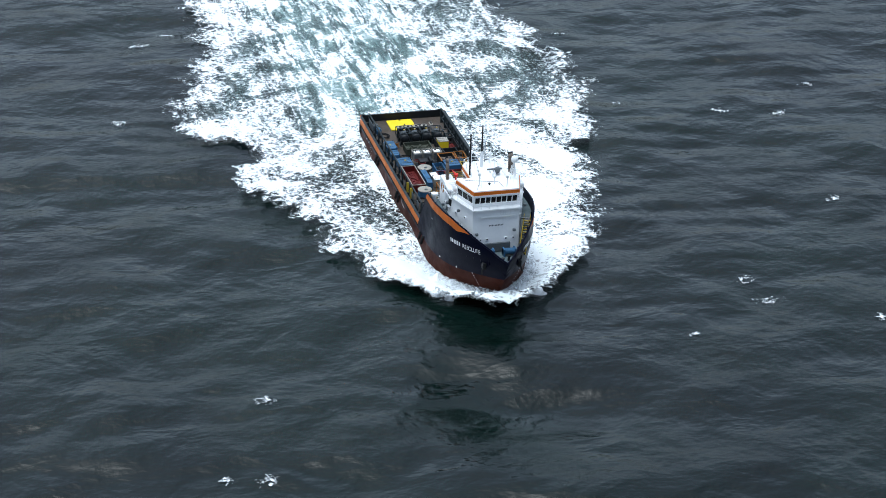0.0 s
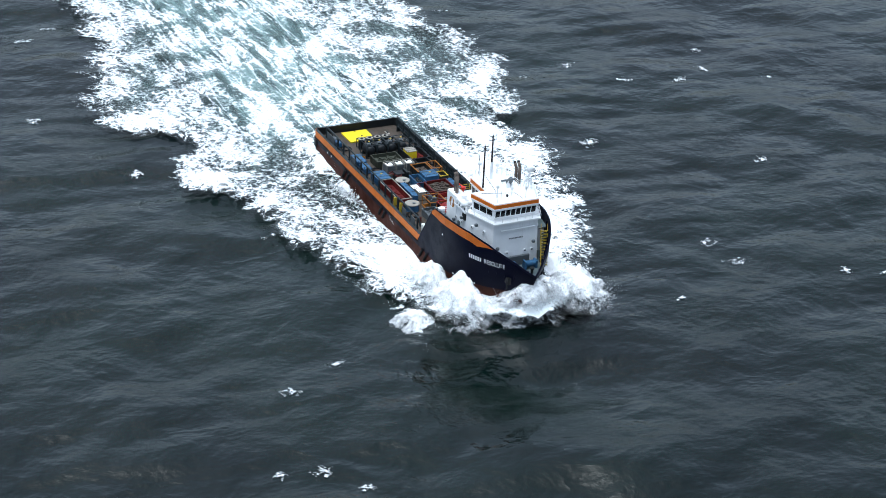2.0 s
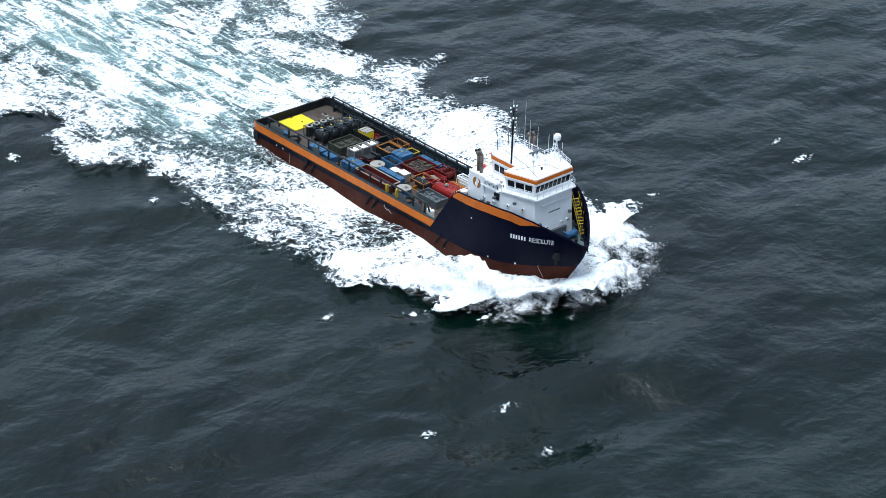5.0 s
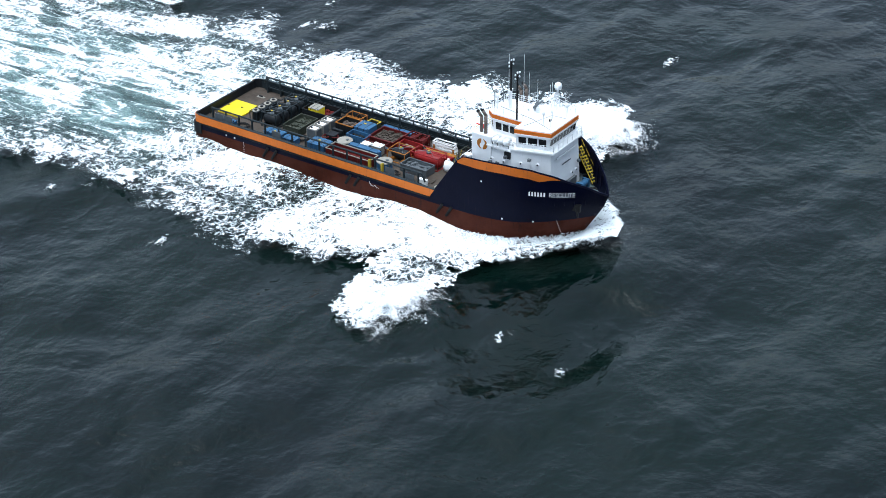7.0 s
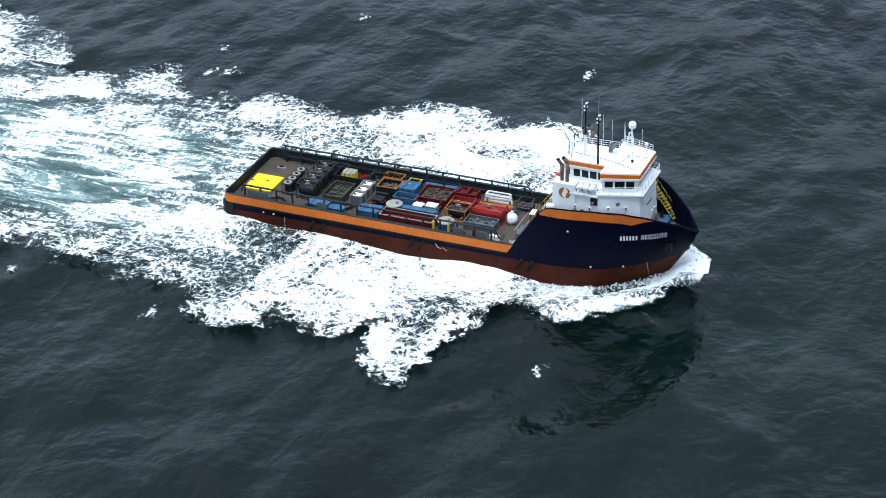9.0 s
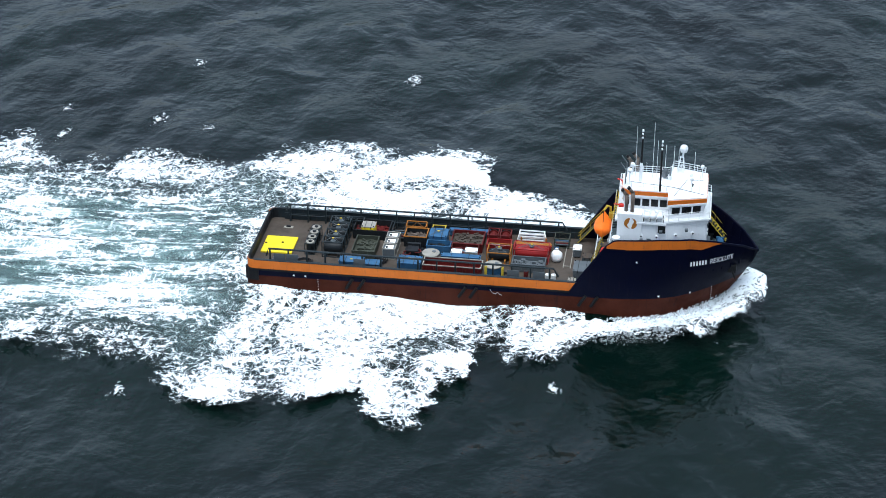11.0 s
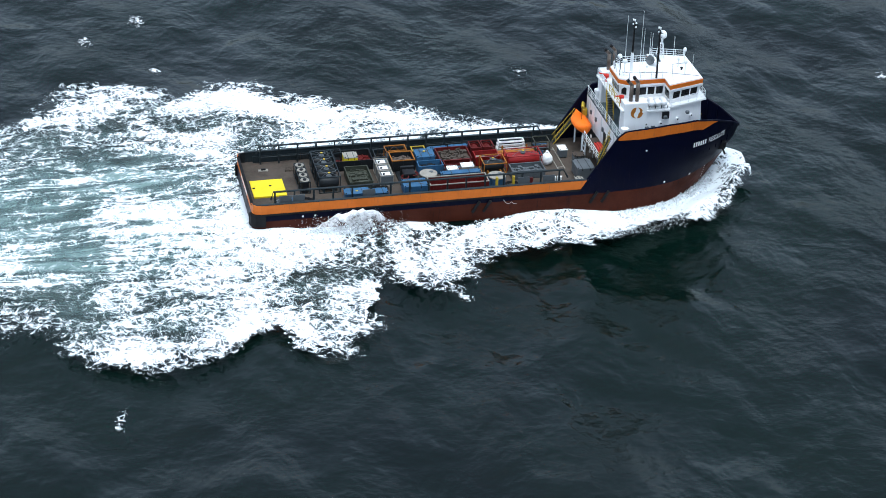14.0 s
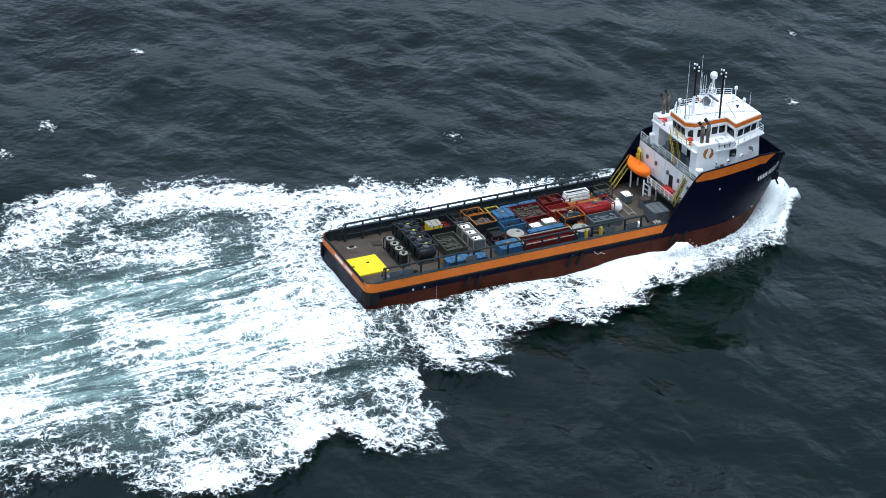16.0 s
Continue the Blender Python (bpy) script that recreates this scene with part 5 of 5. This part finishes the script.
def crate(name, label, cat, x0, x1, y0, y1, h, mat, fill=None, rim=None, ribs=5, group="", level=0.7):
    """An open skip or basket: floor, four ribbed walls, a rim; fill: what lies in it."""
    ob = thing(name, label, cat, group, at(x0, y0))
    lx, ly, t = x1 - x0, y1 - y0, 0.07
    part("floor", box(M(), 0, lx, 0, ly, 0.08, 0.16), mat, ob)
    for a in ((0, lx, 0, t), (0, lx, ly - t, ly)):
        bm = box(M(), a[0], a[1], a[2], a[3], 0.0, h - 0.06)
        for k in range(ribs):
            x = lx * (k + 0.5) / ribs
            yy = a[2] - 0.05 if a[2] == 0 else a[3]
            box(bm, x - 0.05, x + 0.05, yy, yy + 0.05, 0.05, h - 0.08)
        part("side_panel", bm, mat, ob)
    for a in ((0, t), (lx - t, lx)):
        part("end_panel", box(M(), a[0], a[1], t + 0.002, ly - t - 0.002, 0.0, h - 0.06), mat, ob)
    bm = M()
    r = 0.06
    for y in (0.03, ly - 0.03):
        box(bm, -r, lx + r, y - r, y + r, h - 0.06, h + 0.05)
    for x in (0.03, lx - 0.03):
        box(bm, x - r, x + r, 0.03 + r, ly - 0.03 - r, h - 0.06, h + 0.05)
    part("rim", bm, rim or mat, ob)
    if fill:
        g = random.Random(int(x0 * 37 + y0 * 11) + 5)
        bm = box(M(), t + 0.005, lx - t - 0.005, t + 0.005, ly - t - 0.005, 0.165, h * level * 0.7)
        for _ in range(int(14 + 5 * lx * ly)):
            x, y = g.uniform(0.3, lx - 0.3), g.uniform(0.3, ly - 0.3)
            z = h * level * g.uniform(0.6, 0.95)
            if g.random() < 0.2:
                e = Vector((g.uniform(-0.5, 0.5) * min(1.6, lx), g.uniform(-0.35, 0.35) * ly, g.uniform(-0.1, 0.15)))
                q = Vector((x, y, z)) + e
                q.x, q.y = min(max(q.x, 0.15), lx - 0.15), min(max(q.y, 0.15), ly - 0.15)
                rod(bm, (x, y, z), q, g.uniform(0.04, 0.12), 6)
            else:
                w, v = g.uniform(0.1, 0.28), g.uniform(0.1, 0.28)
                box(bm, x - w, x + w, y - v, y + v, z - 0.2, z + g.uniform(0.02, 0.16))
        tagged(part("load", bm, fill, ob, "loose gear heaped inside"), kind="stuff")
    return ob


def closed_box(name, label, cat, x0, x1, y0, y1, h, mat, lid=None, group="", cage=None):
    ob = thing(name, label, cat, group, at(x0, y0))
    lx, ly = x1 - x0, y1 - y0
    bm = box(M(), 0, lx, 0, ly, 0.1, h - 0.1, 0.04)
    for k in range(4):
        x = lx * (k + 0.5) / 4
        box(bm, x - 0.06, x + 0.06, -0.04, 0.0, 0.15, h - 0.16)
        box(bm, x - 0.06, x + 0.06, ly, ly + 0.04, 0.15, h - 0.16)
    part("body", bm, mat, ob)
    part("lid", box(M(), -0.05, lx + 0.05, -0.05, ly + 0.05, h - 0.098, h, 0.03), lid or mat, ob)
    for x in (0.15, lx - 0.35):
        part("skid", box(M(), x, x + 0.2, 0.02, ly - 0.02, 0.0, 0.098), "charcoal", ob)
    lug = None
    for x in (0.1, lx - 0.1):
        for y in (0.1, ly - 0.1):
            if lug is None:
                lug = part("lifting_lug", box(M(), -0.07, 0.07, -0.03, 0.03, 0, 0.12), "beige" if "white" in (mat, lid) or lid == "letter" else "charcoal", ob, m=pose(x, y, h + 0.001))
            else:
                again(lug, pose(x, y, h + 0.001), ob)
    g = random.Random(int(x0 * 31 + y0 * 17) + 3)
    for k in range(0 if "white" in (mat, lid) or "letter" in (mat, lid) else 2):
        y = ly * g.uniform(0.25, 0.75)
        part("strap", box(M(), lx * (0.25 + 0.45 * k), lx * (0.25 + 0.45 * k) + 0.07, -0.07, ly + 0.07, h - 0.3, h + 0.02), "charcoal", ob)
    if cage:
        part("cage", frame_bars(M(), lx, ly, h + 0.25, 0.045), cage, ob)
    return ob


def round_tank(label, x, y, r, h, body):
    ob = thing("round_tank", label, "tank", "round tanks on deck", at(x, y))
    part("shell", lathe(M(), [(r * 0.96, 0), (r * 0.96, 0.12), (r * 0.93, 0.14), (r * 0.93, h - 0.2), (r * 0.96, h - 0.15)], 28), body, ob, smooth=False)
    part("lid", lathe(M(), [(r, h - 0.15), (r, h - 0.05), (r * 0.94, h), (r * 0.3, h + 0.06), (0.02, h + 0.07)], 32), "beige", ob, "pale round lid")
    part("hatch", lathe(M(), [(0.24, h + 0.04), (0.24, h + 0.14), (0.05, h + 0.17)], 14, (r * 0.35, 0.1, 0)), "grey", ob)
    bm = M()
    for a in range(0, 360, 45):
        c, s = math.cos(radians(a)), math.sin(radians(a))
        rod(bm, (r * 0.95 * c, r * 0.95 * s, 0.05), (r * 0.95 * c, r * 0.95 * s, h - 0.16), 0.05, 6)
    part("stave", bm, body, ob)


def tank_skid(x0, y0, lx, ly, h, tank_mat, frame_mat, label, group="framed tanks"):
    """A tank lying in a lifting frame."""
    ob = thing("framed_tank", label, "tank", group, at(x0, y0))
    part("frame", frame_bars(M(), lx, ly, h, 0.05), frame_mat, ob)
    r = min(ly, h) * 0.43
    prof = [(0.05, 0.08), (r * 0.75, 0.12), (r, 0.35), (r, lx - 0.35), (r * 0.75, lx - 0.12), (0.05, lx - 0.08)]
    part("tank", lathe(M(), prof, 22), tank_mat, ob, smooth=True, m=pose(0, ly / 2, h * 0.5, 0, 90, 0))
    part("manhole", lathe(M(), [(0.28, 0), (0.28, 0.16), (0.34, 0.17), (0.34, 0.24), (0.1, 0.3)], 14, (lx * 0.5, ly / 2, h * 0.5 + r - 0.04)), "grey", ob)
    for x in (lx * 0.22, lx * 0.78):
        part("saddle", box(M(), x - 0.08, x + 0.08, 0.05, ly - 0.05, 0.0, h * 0.5 - r * 0.55), frame_mat, ob)
    return ob


# aft end: the yellow hatch, lidded drums, black framed tanks
hatch = thing("deck_hatch", "bright yellow painted hatch plate on the deck", "hatch", carried=at(0, 0))
part("plate", box(M(), 0.85, 4.9, -2.85, 1.5, DECK - DECK + 0.0, 0.22, 0.03), "yellow", hatch)
for x, y in ((3.2, -0.2), (1.1, -0.6)):
    part("pad_eye", box(M(), x - 0.15, x + 0.15, y - 0.1, y + 0.1, 0.221, 0.3), "charcoal", hatch)
first = None
for i in range(4):
    lab = "dark drum with a pale ring lid, standing on deck"
    ob = thing("lidded_drum", lab, "drum", "drums on the aft deck", at(7.2, 2.1 - i * 1.35))
    part("body", lathe(M(), [(0.50, 0), (0.52, 0.1), (0.52, 1.45), (0.47, 1.55)], 20), "charcoal", ob)
    part("ring", lathe(M(), [(0.50, 1.52), (0.54, 1.56), (0.54, 1.64), (0.36, 1.66), (0.34, 1.6)], 20), "beige", ob, "pale ring lid")
    part("cap", lathe(M(), [(0.22, 1.59), (0.22, 1.74), (0.05, 1.76)], 12), "charcoal", ob)
    part("cage", frame_bars(M(), 1.2, 1.2, 1.55, 0.045), "steel", ob, m=pose(-0.6, -0.6, 0))
for i in range(4):
    tank_skid(8.9, 2.7 - i * 1.85, 2.6, 1.7, 2.15, "charcoal", "steel", "charcoal tank in a dark lifting frame", "black framed tanks")
for i in range(2):
    ob = thing("dark_basket", "dark steel basket standing by the port rail", "basket", "port side baskets", at(9.2 + i * 2.0, 4.7))
    part("cage", frame_bars(M(), 1.7, 1.1, 1.5, 0.06), "steel", ob)
    part("tray", box(M(), 0.05, 1.65, 0.05, 1.05, 0.06, 0.5), "charcoal", ob)
crate("open_skip", "dark red-brown open skip by the port rail", "skip", 11.9, 16.6, 2.6, 5.7, 1.3, "charcoal", "crimson", level=0.45)
closed_box("cargo_box", "beige topped cargo box with a yellow side", "box", 13.0, 14.7, 2.75, 4.4, 1.75, "yellow", "beige")
crate("mesh_basket", "olive steel basket holding folded nets", "basket", 12.7, 15.6, -2.8, 1.5, 1.15, "olive", "olive", "olive")
for i, y in enumerate((1.0, -0.65, -2.3)):
    ob = thing("bulk_tote", "grey tote with a white square lid", "tote", "white-lidded totes", at(16.6, y))
    part("body", box(M(), 0, 1.6, 0, 1.35, 0.12, 1.35, 0.05), "grey", ob)
    part("cage", frame_bars(M(), 1.6, 1.35, 1.5, 0.05), "beige", ob)
    part("lid", box(M(), 0.28, 1.32, 0.2, 1.15, 1.36, 1.45, 0.03), "letter", ob, "white square lid")
    part("valve", lathe(M(), [(0.14, 0), (0.14, 0.14), (0.05, 0.16)], 10, (0.5, 0.5, 1.451)), "charcoal", ob)
ob = crate("framed_basket", "dark basket with an ochre frame", "basket", 18.8, 21.7, 1.4, 3.9, 1.5, "charcoal", "funnel", "ochre")
# engine skid
ob = thing("pump_skid", "black pump skid with red hoses", "machine", carried=at(19.1, -2.4))
part("base", box(M(), 0, 2.5, 0, 3.4, 0, 0.25, 0.03), "charcoal", ob)
part("engine", box(M(), 0.5, 2.0, 0.4, 1.9, 0.25, 1.3, 0.12), "mastblack", ob)
part("radiator", box(M(), 0.4, 2.1, 2.1, 2.5, 0.25, 1.45, 0.05), "charcoal", ob)
part("pump", lathe(M(), [(0.5, 0.25), (0.55, 0.5), (0.4, 0.95), (0.15, 1.05)], 16, (1.2, 2.9, 0)), "charcoal", ob, smooth=True)
for k, (x, y) in enumerate(((0.6, 0.3), (1.9, 0.8))):
    bm = M()
    pts = [(x + 0.45 * math.cos(a), y + 0.45 * math.sin(a), 0.9 + 0.1 * k + 0.02 * a) for a in np.linspace(0, 9, 22)]
    part("hose", pipe(bm, pts, 0.07), "crimson", ob, "red hose coil")
closed_box("blue_unit", "tall blue equipment box", "box", 22.0, 24.3, 1.5, 3.8, 1.75, "blue")
crate("blue_crate", "open blue steel crate", "crate", 21.9, 25.0, -0.2, 1.35, 1.25, "blue", "charcoal", "blue")
round_tank("round tank with a pale lid beside blue crates", 22.75, -1.7, 1.12, 1.15, "funnel")
round_tank("blue round tank with a pale lid near the rail", 31.0, -3.75, 1.12, 1.2, "blue")
crate("cutting_skip", "dark red skip heaped with grey cuttings", "skip", 24.9, 29.0, 1.0, 4.6, 1.25, "crimson", "deck", level=0.9)
closed_box("white_box", "small white box on the cargo", "box", 27.1, 28.6, -1.5, -0.4, 1.5, "beige", "letter")
closed_box("white_box", "crumpled white topped box", "box", 25.3, 26.6, -1.5, -0.5, 1.25, "grey", "letter")
closed_box("long_case", "long light blue case", "case", 24.2, 29.2, -2.75, -1.95, 1.35, "blue")
crate("long_skip", "long dark red open skip along the rail", "skip", 22.2, 29.6, -5.4, -3.2, 1.3, "crimson", "crimson", "beige", 8, level=0.35)
closed_box("blue_bin", "light blue bin by the cargo rail", "bin", 19.0, 21.9, -5.4, -3.3, 1.35, "blue")
closed_box("blue_trough", "long blue case by the cargo rail", "case", 11.6, 14.6, -5.7, -4.2, 1.15, "blue")
closed_box("blue_bin", "small blue bin by the cargo rail aft", "bin", 4.9, 6.2, -5.7, -4.9, 0.9, "blue")
closed_box("grey_chest", "grey steel chest by the cargo rail aft", "chest", 3.1, 4.3, -5.7, -4.9, 0.8, "grey")
closed_box("blue_trough", "long blue case by the cargo rail", "case", 14.8, 16.9, -5.6, -4.3, 0.95, "blue")
for i, (x, y) in enumerate(((24.2, 5.1), (27.0, 5.2))):
    closed_box("blue_tool_case", "flat blue tool case by the port rail", "case", x, x + 2.5, y, y + 0.75, 0.9, "blue")
crate("yellow_basket", "small olive and yellow basket", "basket", 22.0, 23.7, 4.3, 5.6, 1.2, "olive", "charcoal", "ladder")
# red machinery by the port rail
for i in range(2):
    ob = thing("hose_reel", "dark red hose reel in a frame", "reel", "red reels", at(29.4 + i * 1.6, 3.2))
    part("frame", frame_bars(M(), 1.35, 1.9, 1.55, 0.06), "crimson", ob)
    part("drum", rod(M(), (0.67, 0.3, 0.8), (0.67, 1.6, 0.8), 0.5, 18), "crimson", ob)
    for y in (0.25, 1.6):
        part("flange", rod(M(), (0.67, y, 0.8), (0.67, y + 0.06, 0.8), 0.72, 20), "crimson", ob)
ob = tank_skid(29.9, -1.6, 2.9, 2.6, 1.6, "charcoal", "ochre", "dark tank in an ochre frame", "ochre framed tank")
crate("red_basket", "dark red basket with pallets", "basket", 29.5, 32.6, 1.2, 3.0, 1.2, "bright_red", "beige", level=0.5)
ob = thing("pipe_bundle", "ochre and red pipe bundle on skids", "pipes", carried=at(33.0, 2.4))
for i in range(7):
    for k in range(2):
        part("pipe", rod(M(), (-0.1 * (i % 3), i * 0.24, 0.3 + k * 0.22), (4.6 + 0.1 * (i % 2), i * 0.24, 0.3 + k * 0.22), 0.11, 8), "ochre" if i > 3 else "bright_red", ob)
for x in (0.6, 3.8):
    part("skid", box(M(), x, x + 0.2, -0.2, 1.7, 0, 0.19), "charcoal", ob)
    part("stanchion", box(M(), x, x + 0.2, 1.71, 1.83, 0, 1.1), "ochre", ob)
ob = tank_skid(33.2, -0.7, 4.4, 2.3, 1.9, "bright_red", "bright_red", "glossy red tank in a red frame", "red tank")
crate("grey_skip", "galvanised grey open skip", "skip", 33.2, 37.4, -3.2, -1.0, 1.1, "grey", "grey", level=0.75)
ob = thing("stacked_frames", "white tubular frames stacked on deck", "frame", carried=at(33.2, 4.4))
for k in range(3):
    part("tube_frame", frame_bars(M(), 3.6 - 0.2 * k, 1.0, 0.45, 0.07), "letter", ob, m=pose(0.1 * k, 0, 0.48 * k))


def sack(label, x, y, w, h):
    ob = tagged(new("bulk_bag", None), label, "bag")
    CARRIED.append((ob, at(x, y)))
    bm = bmesh.new()
    bmesh.ops.create_icosphere(bm, subdivisions=3, radius=1)
    for v in bm.verts:
        k = 1 + 0.16 * noise.noise(v.co * 2.3 + Vector((x, y, 0)))
        v.co = Vector((v.co.x * w * k, v.co.y * w * k, (max(v.co.z, -0.75) + 0.75) * h / 1.75 * k))
    part("bag", bm, "letter", ob, smooth=True)
    part("neck", lathe(M(), [(0.22, h * 0.95), (0.1, h + 0.05), (0.2, h + 0.25)], 10), "letter", ob)


sack("white bulk bag standing on deck", 38.6, 0.5, 0.75, 1.5)
for dx in (0, 0.75):
    ob = thing("white_drum", "white plastic drum on deck by the rail", "drum", "white drums", at(37.95 + dx, -5.1))
    part("body", lathe(M(), [(0.27, 0), (0.31, 0.05), (0.31, 0.45), (0.33, 0.5), (0.31, 0.55), (0.31, 1.0), (0.27, 1.06)], 18), "letter", ob)
    part("bung", lathe(M(), [(0.06, 1.061), (0.06, 1.1)], 8, (0.12, 0, 0)), "charcoal", ob)
closed_box("deck_locker", "grey steel locker on the deck", "locker", 41.1, 43.3, -4.9, -2.2, 1.7, "grey")
closed_box("deck_locker", "grey steel locker by the forecastle", "locker", 40.6, 41.5, -6.3, -5.2, 0.9, "grey", "beige")
closed_box("winch_box", "grey-brown winch cabinet on deck", "cabinet", 41.9, 43.2, -0.6, 0.6, 1.3, "grey", "deck")
closed_box("white_locker", "white topped locker beneath the boat", "locker", 40.6, 41.6, 1.6, 3.0, 1.2, "grey", "letter")
closed_box("raft_chest", "red life-raft chest on the platform", "chest", 44.2, 44.9, -3.3, -1.2, 0.75, "lamp_red")
CARRIED[-1] = (CARRIED[-1][0], at(44.2, -3.3, 5.4))
ob = thing("barrel", "yellow barrel on the platform", "barrel", carried=at(44.4, -4.2, 5.4))
part("body", lathe(M(), [(0.3, 0), (0.36, 0.1), (0.36, 0.8), (0.3, 0.9)], 16), "ladder", ob)
part("lid", lathe(M(), [(0.3, 0.902), (0.32, 0.95), (0.05, 0.97)], 16), "beige", ob)
# lashing track and pad eyes on the open deck forward
ob = thing("lashing_track", "pale steel lashing track fixed to deck", "track", carried=at(39.55, -1.4))
for x in (0, 0.9):
    part("rail", box(M(), x, x + 0.09, 0, 6.0, 0, 0.1), "beige", ob)
for y in (0.5, 5.5):
    part("tie", box(M(), 0.092, 0.898, y, y + 0.1, 0, 0.08), "beige", ob)
for x, y in ((3.0, 4.4), (2.6, -5.2)):
    ob = thing("pad_eye", "pale painted pad eye on the aft deck", "fitting", "pad eyes", at(x, y))
    part("base", box(M(), -0.6, 0.6, -0.25, 0.25, 0, 0.08), "beige", ob)
    part("eye", box(M(), -0.3, 0.3, -0.08, 0.08, 0.081, 0.3), "charcoal", ob)

# small gear between the units: lashing chains, hoses, pallets, drums
G = random.Random(44)
for i, (x, y) in enumerate(((17.2, 3.4), (17.7, 5.4), (11.9, -3.6), (26.0, 5.9 - 0.8), (21.5, 6.0 - 0.4), (38.4, 2.6), (38.4, -3.6), (32.9, -4.6), (35.2, -4.4), (34.1, -5.2), (16.3, -4.0 + 1.0), (29.7, 5.2), (6.3, 4.2), (6.9, -4.6))):
    if i % 3 == 0:
        ob = thing("wooden_pallet", "weathered wooden pallet lying on deck", "pallet", "pallets", at(x, y, turn=G.uniform(-12, 12)))
        first = None
        for k in range(6):
            m = pose(0, -0.5 + 0.2 * k, 0.13)
            if first is None:
                first = part("slat", box(M(), -0.6, 0.6, -0.07, 0.07, 0, 0.03), "deck", ob, m=m)
            else:
                again(first, m, ob)
        for xx in (-0.5, 0, 0.5):
            part("bearer", box(M(), xx - 0.05, xx + 0.05, -0.57, 0.57, 0, 0.128), "deck", ob)
    elif i % 3 == 1:
        ob = thing("hose_coil", "coiled dark hose lying on deck", "hose", "hose coils", at(x, y))
        part("coil", pipe(M(), [((0.55 + 0.015 * k) * math.cos(k * 0.5), (0.55 + 0.015 * k) * math.sin(k * 0.5), 0.08 + 0.012 * (k % 13)) for k in range(40)], 0.06), "black", ob)
    else:
        mat = ("crimson", "blue", "ochre", "grey")[i % 4]
        ob = thing("steel_drum", "steel drum standing among the cargo", "drum", "steel drums", at(x, y))
        part("body", lathe(M(), [(0.28, 0), (0.29, 0.02), (0.29, 0.29), (0.31, 0.31), (0.29, 0.33), (0.29, 0.56), (0.31, 0.58), (0.29, 0.6), (0.29, 0.86), (0.27, 0.88)], 16), mat, ob)
        part("lid", lathe(M(), [(0.25, 0.881), (0.25, 0.89), (0.05, 0.9)], 12), "charcoal", ob)


# slings, pipes and struts that lie over the cargo; each hangs on its own unit
def sling(x, y, z, lx, ly):
    """A four-legged wire sling that lies slack on top of a unit."""
    ob = thing("lifting_sling", "slack steel wire sling lying on cargo", "sling", "slings", at(x, y, DECK + z))
    for k, (a, b) in enumerate(((-1, -1), (1, -1), (1, 1), (-1, 1))):
        pts = [(a * lx * f / 2, b * ly * f / 2 + 0.15 * math.sin(5 * f + k), 0.05 + 0.12 * (1 - f)) for f in (0.04, 0.3, 0.6, 0.9)]
        part("leg", pipe(M(), pts, 0.03, 5), "grey", ob)
    part("ring", lathe(M(), [(0.10, 0.12), (0.16, 0.14), (0.16, 0.2), (0.10, 0.22)], 12), "ladder", ob)


for x, y, z, lx, ly in ((20.4, -4.3, 1.35, 2.4, 1.6), (23.1, 2.7, 1.75, 1.8, 1.8), (13.1, -5.0, 1.0, 2.4, 0.9), (35.4, 0.45, 1.95, 3.6, 1.9), (31.3, -0.3, 1.65, 2.4, 2.2),
                        (10.2, 3.5, 2.2, 2.2, 1.4), (10.2, 1.7, 2.2, 2.2, 1.4), (10.2, -0.2, 2.2, 2.2, 1.4), (10.2, -2.0, 2.2, 2.2, 1.4)):
    sling(x, y, z, lx, ly)


def rack(x, y, lx, ly, h, mat, label):
    """An upright frame with diagonal braces and a shelf of pipes."""
    ob = thing("pipe_rack", label, "rack", "racks", at(x, y))
    part("frame", frame_bars(M(), lx, ly, h, 0.05), mat, ob)
    for yy in (0, ly):
        part("brace", pipe(M(), [(0, yy, 0.1), (lx / 2, yy, h - 0.05), (lx, yy, 0.1)], 0.035, 5), mat, ob)
    part("shelf", box(M(), 0.06, lx - 0.06, 0.06, ly - 0.06, 0.3, 0.36), "charcoal", ob)
    g = random.Random(int(10 * x + y) + 9)
    for k in range(5):
        yy = 0.15 + (ly - 0.3) * k / 4
        part("pipe", rod(M(), (g.uniform(0.0, 0.2), yy, 0.45), (lx - g.uniform(0.0, 0.2), yy, 0.45), 0.085, 8), ("grey", "crimson", "funnel", "blue", "grey")[k], ob)


rack(17.0, 2.7, 1.6, 2.2, 1.5, "steel", "dark steel rack holding short pipes")
rack(25.2, -0.35, 3.4, 1.2, 1.3, "crimson", "dark red rack holding short pipes")
rack(38.0, 3.9, 1.9, 1.7, 1.3, "olive", "olive steel rack by the port rail")
rack(18.6, 4.2, 2.6, 1.5, 1.5, "ochre", "ochre steel rack by the port rail")


def motions():
    """All that moves: the ship with what stands on it, and the water that goes with it."""
    walk(vessel, [(t, ship_pose(t)) for t in TIMES])
    for ob, place in CARRIED:
        walk(ob, [(t, ship_pose(t) @ place) for t in TIMES])
    walk(wake, [(t, water_pose(t)) for t in TIMES])
    for ob, rows in SPRAY + FADING:
        walk(ob, rows)


motions()
